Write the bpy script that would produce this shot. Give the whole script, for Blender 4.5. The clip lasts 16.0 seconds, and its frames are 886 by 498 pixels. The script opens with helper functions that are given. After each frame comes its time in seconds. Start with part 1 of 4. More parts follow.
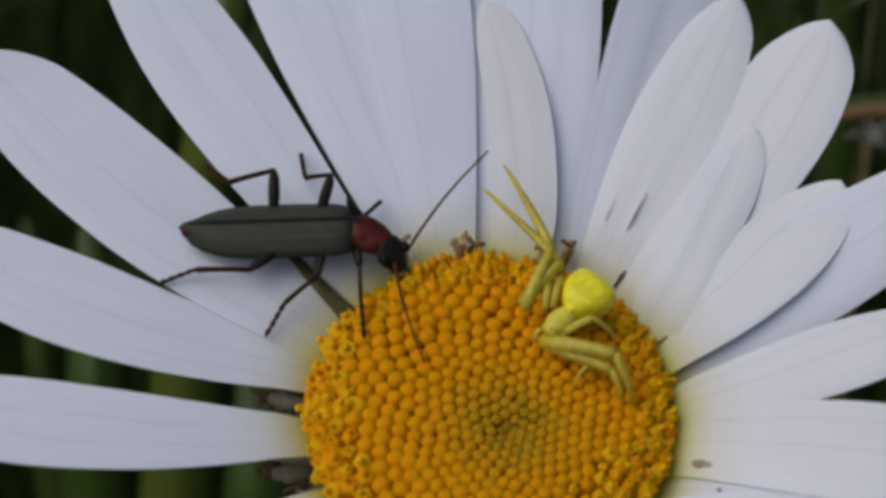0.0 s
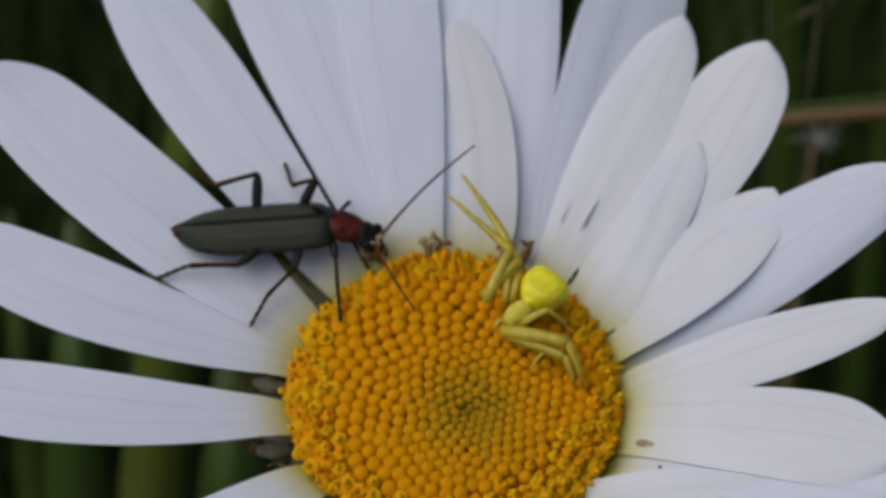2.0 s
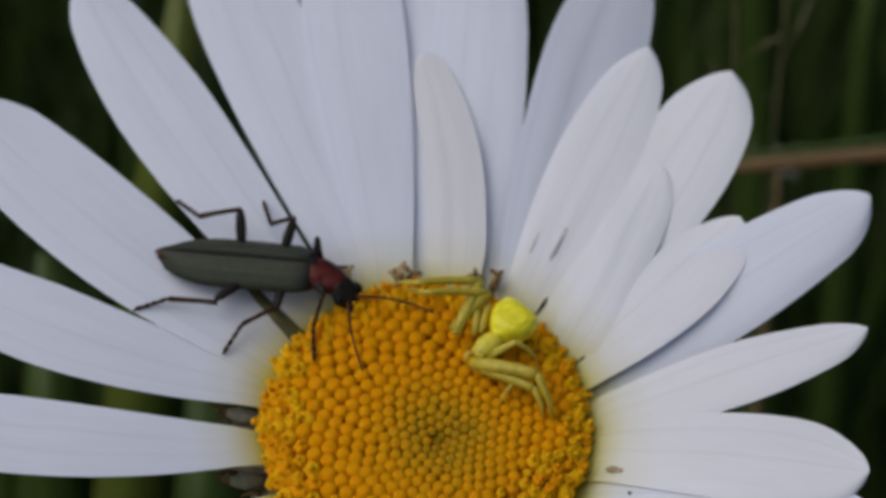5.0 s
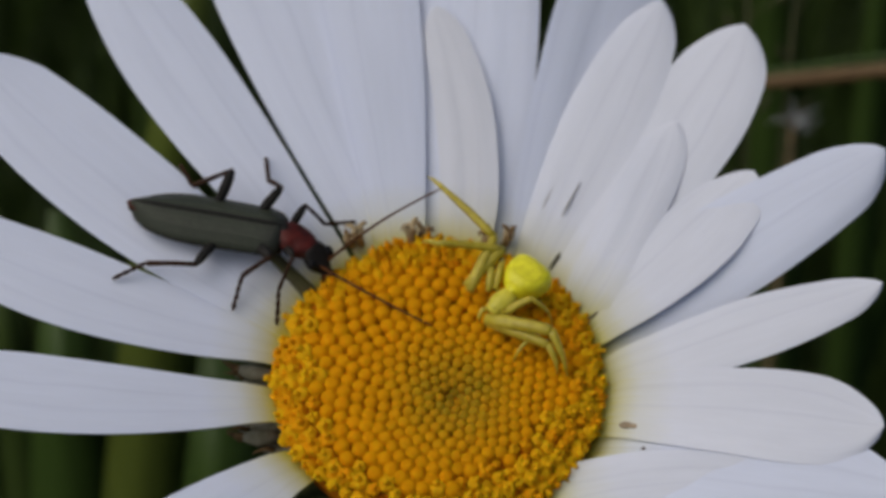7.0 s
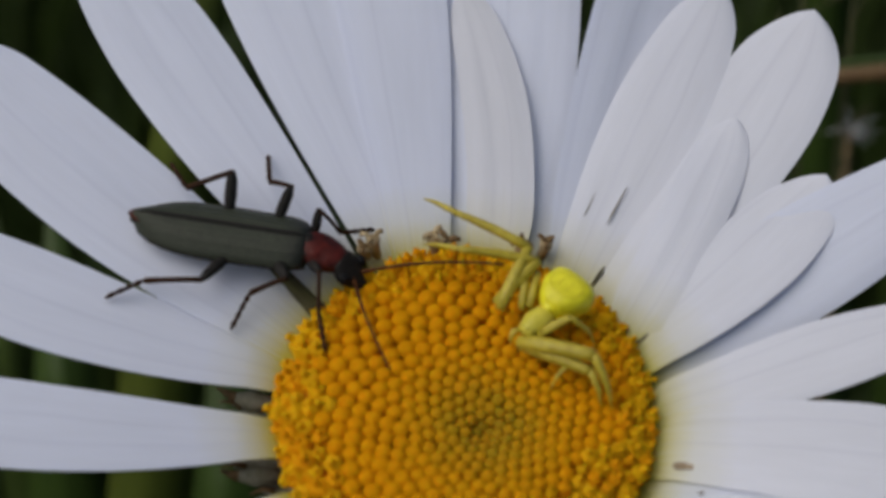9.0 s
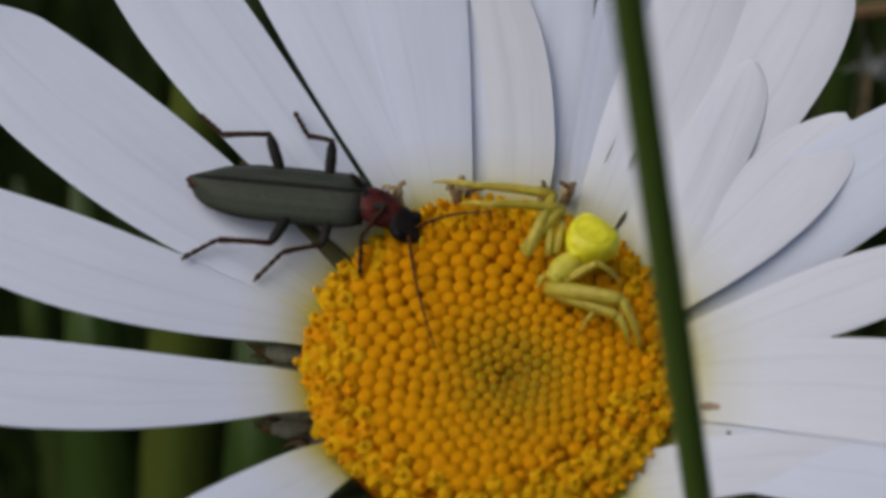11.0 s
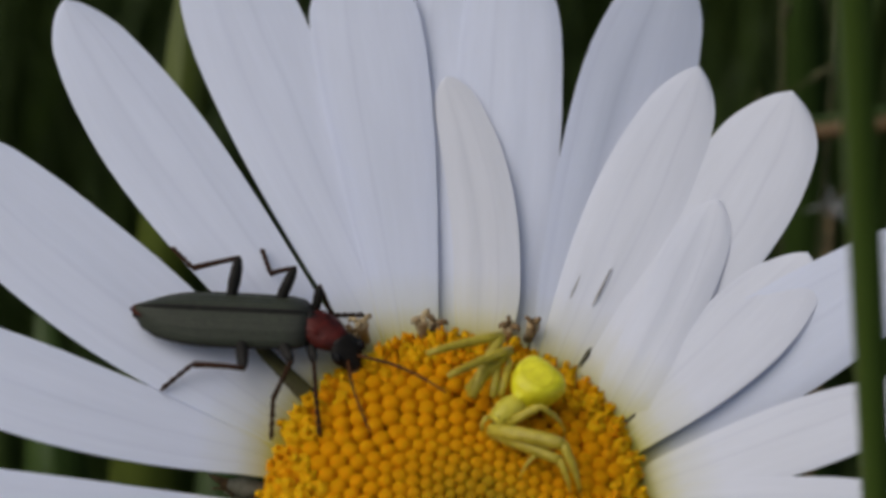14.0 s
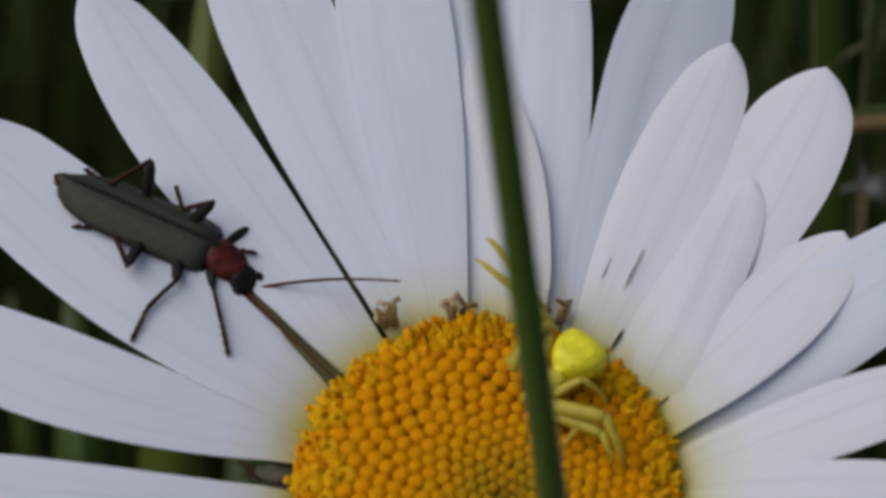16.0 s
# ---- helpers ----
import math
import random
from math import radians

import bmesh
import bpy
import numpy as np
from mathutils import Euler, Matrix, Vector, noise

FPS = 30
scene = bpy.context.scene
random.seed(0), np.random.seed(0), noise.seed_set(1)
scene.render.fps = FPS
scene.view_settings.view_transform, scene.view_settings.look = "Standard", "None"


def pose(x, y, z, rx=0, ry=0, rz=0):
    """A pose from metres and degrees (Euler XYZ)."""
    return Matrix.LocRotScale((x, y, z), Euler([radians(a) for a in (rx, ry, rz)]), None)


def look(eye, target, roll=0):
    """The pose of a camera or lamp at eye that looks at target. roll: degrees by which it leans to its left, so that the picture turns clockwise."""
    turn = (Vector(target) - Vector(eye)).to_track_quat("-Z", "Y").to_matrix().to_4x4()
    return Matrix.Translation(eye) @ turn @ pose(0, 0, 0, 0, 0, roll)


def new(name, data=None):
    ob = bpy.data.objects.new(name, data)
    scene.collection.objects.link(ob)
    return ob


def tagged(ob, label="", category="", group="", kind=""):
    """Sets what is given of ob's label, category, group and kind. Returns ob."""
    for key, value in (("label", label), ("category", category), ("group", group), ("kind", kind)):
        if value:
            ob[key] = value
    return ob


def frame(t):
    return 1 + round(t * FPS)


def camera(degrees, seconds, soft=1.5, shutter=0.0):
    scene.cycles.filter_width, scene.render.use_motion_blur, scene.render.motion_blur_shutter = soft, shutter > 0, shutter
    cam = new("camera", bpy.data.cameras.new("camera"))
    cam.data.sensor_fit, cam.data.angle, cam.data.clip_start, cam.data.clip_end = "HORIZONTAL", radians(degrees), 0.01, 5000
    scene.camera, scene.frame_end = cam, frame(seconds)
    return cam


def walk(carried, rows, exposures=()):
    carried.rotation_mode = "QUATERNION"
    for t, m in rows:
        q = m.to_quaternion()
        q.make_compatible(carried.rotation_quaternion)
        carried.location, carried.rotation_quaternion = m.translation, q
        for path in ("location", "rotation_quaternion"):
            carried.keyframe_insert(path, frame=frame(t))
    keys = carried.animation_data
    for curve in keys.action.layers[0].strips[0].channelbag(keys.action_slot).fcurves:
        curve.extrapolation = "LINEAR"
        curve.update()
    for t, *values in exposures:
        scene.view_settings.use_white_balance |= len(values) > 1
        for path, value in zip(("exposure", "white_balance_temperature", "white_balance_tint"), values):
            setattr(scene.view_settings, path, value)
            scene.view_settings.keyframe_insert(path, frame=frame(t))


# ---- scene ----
# World: z up, metres. The flower head sits at z = 0.45, tilted toward the camera.
cam = camera(28, 16.0, soft=3.7)
cam.data.dof.use_dof = True
cam.data.dof.focus_distance = 0.0765
cam.data.dof.aperture_fstop = 56
PATH = [
    (0.0, pose(-0.001272, -0.054593, 0.496130, 54.698, 0.487, 0.230)),
    (0.5, pose(-0.001396, -0.060145, 0.500607, 55.022, -0.524, -1.137)),
    (1.0, pose(-0.001404, -0.060476, 0.500874, 54.965, -0.296, -0.448)),
    (1.5, pose(-0.001400, -0.060306, 0.500737, 54.000, -0.000, 0.000)),
    (2.0, pose(-0.001403, -0.060457, 0.500859, 54.330, -0.524, -0.397)),
    (2.5, pose(-0.001405, -0.060523, 0.500912, 55.661, -0.597, -1.171)),
    (3.0, pose(-0.001405, -0.060544, 0.500929, 55.795, -0.749, -1.054)),
    (3.2, pose(-0.001408, -0.060666, 0.501027, 55.906, -0.769, -1.369)),
    (5.5, pose(-0.001418, -0.061118, 0.501391, 54.827, -0.653, -1.443)),
    (6.0, pose(-0.001410, -0.060744, 0.501090, 54.447, 0.402, -0.140)),
    (6.5, pose(-0.001412, -0.060829, 0.501158, 54.604, 0.326, -0.051)),
    (7.0, pose(-0.001412, -0.060837, 0.501165, 53.862, -0.293, -1.257)),
    (7.5, pose(-0.001256, -0.053910, 0.495580, 53.700, 0.182, -0.820)),
    (8.0, pose(-0.001235, -0.052978, 0.494828, 54.625, 0.254, -0.237)),
    (8.5, pose(-0.001223, -0.052438, 0.494393, 54.392, 0.133, -0.588)),
    (8.7, pose(-0.001230, -0.052746, 0.494641, 54.651, -0.160, -0.247)),
    (10.8, pose(-0.001230, -0.052736, 0.494633, 53.771, 0.684, -1.462)),
    (11.0, pose(-0.001242, -0.053258, 0.495054, 53.005, 1.767, -0.766)),
    (11.5, pose(-0.001233, -0.052885, 0.494753, 55.550, 1.641, 0.499)),
    (12.0, pose(-0.001234, -0.052927, 0.494787, 55.073, 0.827, -0.098)),
    (12.5, pose(-0.001241, -0.053228, 0.495030, 56.285, 1.422, -0.146)),
    (13.0, pose(-0.001235, -0.052957, 0.494812, 56.392, 0.413, -0.979)),
    (13.5, pose(-0.001230, -0.052756, 0.494649, 57.181, 1.423, 0.672)),
    (14.0, pose(-0.001246, -0.053465, 0.495221, 57.297, 0.488, -1.230)),
    (14.5, pose(-0.001247, -0.053507, 0.495255, 56.071, 0.206, -0.795)),
    (15.0, pose(-0.001243, -0.053330, 0.495113, 55.114, 0.973, -0.663)),
    (15.5, pose(-0.001236, -0.053003, 0.494849, 57.396, 0.846, -1.199)),
    (16.0, pose(-0.001226, -0.052579, 0.494507, 56.815, 1.371, -0.673)),
]

# Tracks of the moving things, in the flower's own millimetres: seconds, then values.
BODY_1 = [(0, -5.68, 7.9, 1.7, 4.66, -4.15, -42.5), (0.5, -5.63, 7.97, 1.7, 4.95, -3.95, -36.5), (1, -5.63, 8.08, 1.7, 6.24, -3.92, -34.5), (1.5, -5.51, 7.99, 1.7, 6.35, -3.82, -43.5), (2, -5.8, 8.15, 1.7, 8, -3.97, -25.5), (2.5, -5.38, 8.04, 1.7, 5.56, -3.69, -23), (3, -5.25, 7.86, 1.7, 5.35, -3.46, -20.5), (5.5, -5.27, 7.24, 1.7, -5.89, -3.84, -36), (6, -6.73, 7.57, 1.7, -5.51, -6.34, -19), (6.5, -7.73, 6.95, 1.7, -8.5, -7.3, -17.5), (7, -7.12, 6.83, 1.7, -8.55, -6.32, -27), (7.5, -7, 6.81, 1.7, -7.89, -6.43, -24.5), (8, -7.15, 7.11, 1.7, -4.53, -6.31, -22.5), (8.5, -6.78, 6.78, 1.7, -7.04, -5.87, -21.5)]
BODY_2 = [(11, -5.04, 6.54, 1.7, -7.67, -2.73, -26.5), (11.5, -4.76, 6.83, 1.7, -6.16, -2.51, -42), (12, -4.87, 6.98, 1.7, -4.31, -2.58, -35.5), (12.5, -5.35, 7.13, 1.7, -1.94, -3.4, -27.5), (13, -5.32, 7.2, 1.7, 0.35, -3.05, -37.5), (13.5, -5.29, 7.02, 1.7, -1.7, -3.02, -31.5), (14, -5.84, 7.13, 1.7, -2.35, -3.93, -40.5), (14.5, -5.79, 7.2, 1.7, -26.4, -5.39, -32.5), (15, -5.66, 6.82, 1.7, -38.88, -5.52, -24.5), (15.5, -11.64, 9.15, 1.7, -11.86, -14.29, -2.5), (16, -11.02, 10.24, 1.7, -21.37, -14.67, -21)]
FOOT_HIND_L = [(0, -12.25, 11.31), (0.5, -12.49, 11.49), (1, -12.53, 11.45), (1.5, -12.31, 11.38), (2, -12.45, 11.34), (2.5, -12.47, 11.43), (3, -12.47, 11.23), (5.5, -12.19, 11.64), (6, -12.15, 11.58), (6.5, -12.4, 11.5), (7, -12.38, 11.36), (7.5, -12.39, 11.5), (8, -12.57, 11.58), (8.5, -12.44, 11.56), (11, -12.52, 11.83), (11.5, -12.38, 11.82), (12, -12.31, 11.67), (12.5, -12.32, 11.73), (13, -12.21, 11.51), (13.5, -12.26, 11.59), (14, -12.23, 11.66), (14.5, -11.54, 13.16), (15, -7.8, 10.76), (15.5, -17.19, 14.3), (16, -16.95, 14.13)]
FOOT_MID_L = [(0, -8.19, 12.49), (0.5, -8.18, 12.51), (1, -8.18, 12.37), (1.5, -8.14, 12.32), (2, -8.19, 12.31), (2.5, -8.16, 12.25), (3, -8.13, 12.13), (5.5, -7.92, 12.03), (6, -8.01, 12.05), (6.5, -8.07, 11.96), (7, -8.14, 11.96), (7.5, -8.12, 11.97), (8, -8.23, 12.07), (8.5, -8.14, 11.97), (11, -8.13, 11.94), (11.5, -7.93, 11.81), (12, -8, 11.58), (12.5, -7.99, 11.67), (13, -8.02, 11.54), (13.5, -7.99, 11.56), (14, -8.06, 11.66), (14.5, -4.98, 12.46), (15, -6.11, 9.57), (15.5, -12.91, 13.89), (16, -12.88, 13.76)]
FOOT_FORE_L = [(0, -4.57, 10.03), (0.5, -4.56, 10.1), (1, -4.49, 10.15), (1.5, -4.51, 10.04), (2, -4.89, 10.11), (2.5, -3.56, 9.34), (3, -4.17, 9.21), (5.5, -3.4, 8.2), (6, -3.69, 7.98), (6.5, -3.75, 8.38), (7, -3.78, 8.38), (7.5, -3.72, 8.2), (8, -3.62, 7.99), (8.5, -3.6, 8.39), (11, -3.74, 7.89), (11.5, -3.19, 8.43), (12, -3.3, 8.41), (12.5, -3.89, 9), (13, -3.89, 8.74), (13.5, -3.91, 8.75), (14, -3.6, 8.41), (14.5, -3.73, 6.99), (15, -3.61, 8.26), (15.5, -9.19, 10.28), (16, -9.24, 10.26)]
FOOT_HIND_R = [(0, -13.67, 5.06), (0.5, -13.69, 5.05), (1, -13.65, 4.98), (1.5, -13.46, 5.08), (2, -13.6, 4.97), (2.5, -13.59, 5.01), (3, -13.54, 4.95), (5.5, -12.81, 5.05), (6, -12.69, 4.87), (6.5, -16.12, 4.6), (7, -14.72, 4.3), (7.5, -14.65, 4.3), (8, -14.72, 4.19), (8.5, -14.66, 4.12), (11, -12.34, 4.23), (11.5, -12.22, 4.03), (12, -12.09, 4.01), (12.5, -12.04, 4.13), (13, -11.93, 3.97), (13.5, -11.95, 3.98), (14, -11.74, 4.25), (14.5, -14.63, 7.64), (15, -10.9, 6.56), (15.5, -17.62, 8.39), (16, -16.82, 10.93)]
FOOT_MID_R = [(0, -9.19, 3.07), (0.5, -9.2, 3.12), (1, -9.28, 3.16), (1.5, -9.23, 3.13), (2, -9.23, 3.05), (2.5, -9.19, 3.06), (3, -9.2, 3.04), (5.5, -8.95, 3.34), (6, -9.3, 3.22), (6.5, -9.23, 3.21), (7, -9.34, 3.28), (7.5, -9.29, 3.19), (8, -9.3, 3.2), (8.5, -9.27, 3.13), (11, -9.45, 3.46), (11.5, -8.4, 2.53), (12, -7.27, 2.32), (12.5, -7.28, 2.49), (13, -7.28, 2.38), (13.5, -7.37, 2.27), (14, -7.31, 2.41), (14.5, -9.6, 4.66), (15, -9.95, 5.71), (15.5, -14.13, 5.56), (16, -14.03, 5.63)]
FOOT_FORE_R = [(0, -5.08, 2.52), (0.5, -4.98, 2.36), (1, -5.14, 2.69), (1.5, -5.06, 2.57), (2, -5.06, 2.56), (2.5, -5.05, 2.63), (3, -5.04, 2.53), (5.5, -5.05, 2.69), (6, -4.98, 2.5), (6.5, -7.34, 2.6), (7, -7.34, 2.7), (7.5, -7.29, 2.61), (8, -7.32, 2.59), (8.5, -5.76, 1.98), (11, -5.18, 3.42), (11.5, -5.26, 1.49), (12, -5.37, 1.74), (12.5, -5.34, 1.75), (13, -5.29, 1.63), (13.5, -5.25, 1.67), (14, -5.28, 1.6), (14.5, -5.39, 1.89), (15, -5.41, 1.86), (15.5, -9.77, 3.57), (16, -9.9, 4.02)]
ANKLE_HIND_L = [(0, -11.12, 10.27), (0.5, -11.24, 10.28), (1, -11.27, 10.28), (1.5, -11.1, 10.24), (2, -11.22, 10.24), (2.5, -11.2, 10.25), (3, -11.23, 10.13), (5.5, -10.53, 10.39), (6, -11.06, 9.96), (6.5, -11.37, 9.56), (7, -11.45, 9.58), (7.5, -11.39, 9.56), (8, -11.51, 9.51), (8.5, -11.39, 9.52), (11, -10.92, 10.18), (11.5, -10.68, 10.28), (12, -10.58, 10.3), (12.5, -10.77, 10.23), (13, -10.72, 9.95), (13.5, -10.74, 10.06), (14, -10.78, 10.06), (14.5, -10.02, 11.66), (15, -7.67, 10.83), (15.5, -16.49, 13.14), (16, -15.44, 12.95)]
ANKLE_MID_L = [(0, -7.88, 10.8), (0.5, -7.7, 10.79), (1, -7.66, 10.78), (1.5, -7.63, 10.67), (2, -7.67, 10.6), (2.5, -7.65, 10.52), (3, -7.67, 10.41), (5.5, -7.27, 10.32), (6, -7.75, 10.36), (6.5, -8.07, 10.19), (7, -7.95, 10.21), (7.5, -8.07, 10.21), (8, -8.26, 10.05), (8.5, -8.13, 10.11), (11, -7.39, 10.33), (11.5, -7.22, 10.4), (12, -7.23, 10.15), (12.5, -7.22, 10.13), (13, -7.49, 10.02), (13.5, -7.33, 9.91), (14, -7.57, 10.05), (14.5, -5.29, 9.98), (15, -6.22, 9.57), (15.5, -12.65, 11.96), (16, -12.34, 11.99)]
FEELER_L = [(0, -0.02, 11.53, 1.8), (0.5, 1.38, 9.85, 3.8), (1, 2.9, 8.39, 2.6), (1.5, 2.65, 8.86, 2.9), (2, 1.27, 10.69, 4.4), (2.5, 0.29, 11.3, 4.8), (3, 1.38, 10.71, 4.4), (5.5, 0.31, 1.28, 4.9), (6, 1.8, 5.84, 1.8), (6.5, 1.27, 7.46, 2.55), (7, 0.79, 8.2, 3.35), (7.5, -0.26, 8.29, 3.6), (8, -1.02, 9.95, 3.3), (8.5, 1.52, 7.43, 2.6), (11, -0.2, 2.86, 5), (11.5, 1.73, 1.91, 4.55), (12, 2.67, 3.78, 3.4), (12.5, 2.58, 7.76, 2.9), (13, 2.03, 2.26, 2.15), (13.5, 1.76, 1.76, 2.45), (14, 0.2, 1.07, 4.2), (14.5, -0.21, 0.91, 3.9), (15, -0.15, 0.45, 4.5), (15.5, -2.61, 9.73, 2.3), (16, -2, 7.94, 1.8)]
FEELER_R = [(0, -2.5, 0.1, 2.1), (0.5, -1.86, 0.6, 3.35), (1, -1.19, 0.18, 1), (1.5, -1.45, 0.38, 1), (2, -1.46, 0.97, 3.55), (2.5, 1.54, 2.81, 3.4), (3, 1.85, 2.3, 1), (5.5, -3.22, -0.47, 3.85), (6, -3.22, -0.11, 2.4), (6.5, -1.42, -0.21, 1), (7, 0.23, 1.4, 1), (7.5, -0.78, 0.42, 3.3), (8, -2.16, 1.07, 4.85), (8.5, -2.71, -0.27, 3.75), (11, -2.1, -1.57, 1.65), (11.5, -1.48, -2.17, 1), (12, -0.8, -1.58, 1), (12.5, 0.41, 0.6, 1.6), (13, 0.24, 0.37, 2.1), (13.5, 0.17, 0.26, 2.2), (14, -3.09, -0.56, 3.9), (14.5, -5.19, -0.54, 3.95), (15, -4.54, -0.8, 5), (15.5, -4.68, 2.41, 1), (16, -5.01, 2.75, 1)]
SPIDER = [(0, 3.86, 3.76), (0.5, 3.96, 3.86), (1, 3.86, 3.91), (1.5, 3.91, 3.81), (2, 3.86, 3.84), (2.5, 3.88, 3.83), (3, 3.88, 3.83), (5.5, 3.75, 3.6), (6, 3.67, 3.56), (6.5, 3.92, 3.59), (7, 3.88, 3.61), (7.5, 3.89, 3.68), (8, 3.93, 3.63), (8.5, 3.83, 3.64), (11, 3.96, 3.64), (11.5, 3.95, 3.62), (12, 3.92, 3.7), (12.5, 3.81, 3.57), (13, 3.93, 3.63), (13.5, 3.85, 3.5), (14, 3.18, 3.3), (14.5, 2.77, 2.89), (15, 2.69, 2.87), (15.5, 3.66, 3.66), (16, 3.58, 3.77)]
REACH_A = [(0, 0.71, 11.17), (0.5, 0.58, 11.2), (1, 0.53, 11.08), (1.5, 0.36, 11.02), (2, 0.34, 10.98), (2.5, 0.28, 10.98), (3, 0.25, 10.82), (5.5, -1.38, 6.07), (6, -1.29, 7.01), (6.5, -0.25, 10.34), (7, -0.36, 9.97), (7.5, -0.34, 9.97), (8, -1.61, 9.03), (8.5, -1.59, 9.07), (11, -2.16, 7.63), (11.5, -1.44, 8.95), (12, -1.63, 8.56), (12.5, -2.26, 7.68), (13, -0.41, 6.42), (13.5, 0.01, 5.88), (14, 0.01, 5.88), (14.5, -0.27, 9.69), (15, -1.04, 7.77), (15.5, 0.31, 9.98), (16, 0.33, 10.29)]
REACH_B = [(0, -0.29, 9.92), (0.5, -0.44, 9.93), (1, -0.46, 9.88), (1.5, -0.37, 9.89), (2, -0.47, 9.84), (2.5, -0.46, 9.81), (3, -0.48, 9.62), (5.5, -0.35, 5.74), (6, 0.14, 6.34), (6.5, -1.2, 6.15), (7, -0.72, 6.45), (7.5, -0.4, 6.15), (8, -0.58, 6.8), (8.5, -1.71, 6.97), (11, -1.15, 6.42), (11.5, -2.23, 6.86), (12, -2.35, 7.38), (12.5, -1.06, 7.73), (13, -0.19, 5.84), (13.5, 0.34, 5.59), (14, 0.32, 4.74), (14.5, -1.15, 6.26), (15, -0.89, 7.02), (15.5, -0.06, 9.14), (16, -0.22, 9.24)]
CULM_1 = [(0, 13.82, -12.9, 465.63, -10.57), (0.3, 13.14, -15.46, 467.76, -10.57), (0.5, 11.7, -18.61, 470.6, -9.1), (0.8, 10.4, -18.54, 470.64, -9.16), (1, 11.8, -18.82, 470.79, -9.09), (1.5, 14.78, -19.05, 469.85, -11.46), (3, 15.91, -18.68, 471.65, -11.65), (5.5, 16.06, -19.86, 471.33, -12.32), (8.5, 15.49, -11.13, 463.74, -12.03)]
CULM_2 = [(10.5, 4.11, -11.7, 463.66, -6.46), (10.8, 5.86, -11.76, 463.49, -7.25), (11, 4.82, -12.61, 463.23, -8.85), (11.2, 8.32, -11.83, 463.87, -8.42), (11.5, 11.84, -10.72, 464.67, -10.51), (12, 12.78, -11.14, 464.53, -11.02), (12.5, 11.52, -10.84, 465.59, -10.12), (13, 13.22, -10.72, 465.67, -10.54), (13.5, 10.29, -9.76, 465.92, -8.54), (14, 11.69, -10.81, 466.75, -9.03), (14.5, 12.94, -11.38, 465.93, -11.35), (14.8, 8.32, -11.47, 465.48, -8.96), (15, 9.87, -11.63, 464.91, -9), (15.2, 9.94, -11.04, 465.76, -9.34), (15.5, 9.23, -10.25, 466.44, -9), (15.6, 7.5, -10.28, 466.12, -8.74), (16, 0.88, -9.91, 465.72, -6.38)]
walk(cam, PATH, [(0, 0.0, 6500, 10), (16, 0.0, 6500, 10)])

# ---- world and light: a bright overcast day ----
SUN_EL, SUN_AZ = radians(54), radians(252)
world = bpy.data.worlds.new("overcast_sky")
scene.world = world
world.use_nodes = True
wn = world.node_tree.nodes
sky = wn.new("ShaderNodeTexSky")
sky.sky_type = "NISHITA"
sky.sun_disc = False
sky.sun_elevation, sky.sun_rotation = SUN_EL, SUN_AZ
sky.air_density, sky.dust_density, sky.ozone_density = 1.0, 4.0, 1.0
wn["Background"].inputs["Strength"].default_value = 0.062
world.node_tree.links.new(sky.outputs[0], wn["Background"].inputs["Color"])
sun = new("sun", bpy.data.lights.new("sun", "SUN"))
sun.data.energy, sun.data.angle, sun.data.color = 1.6, radians(75), (1.0, 0.965, 0.905)
sun.matrix_world = look((math.sin(SUN_AZ) * math.cos(SUN_EL), math.cos(SUN_AZ) * math.cos(SUN_EL), math.sin(SUN_EL)), (0, 0, 0))

# ---- materials ----
MM = 0.001


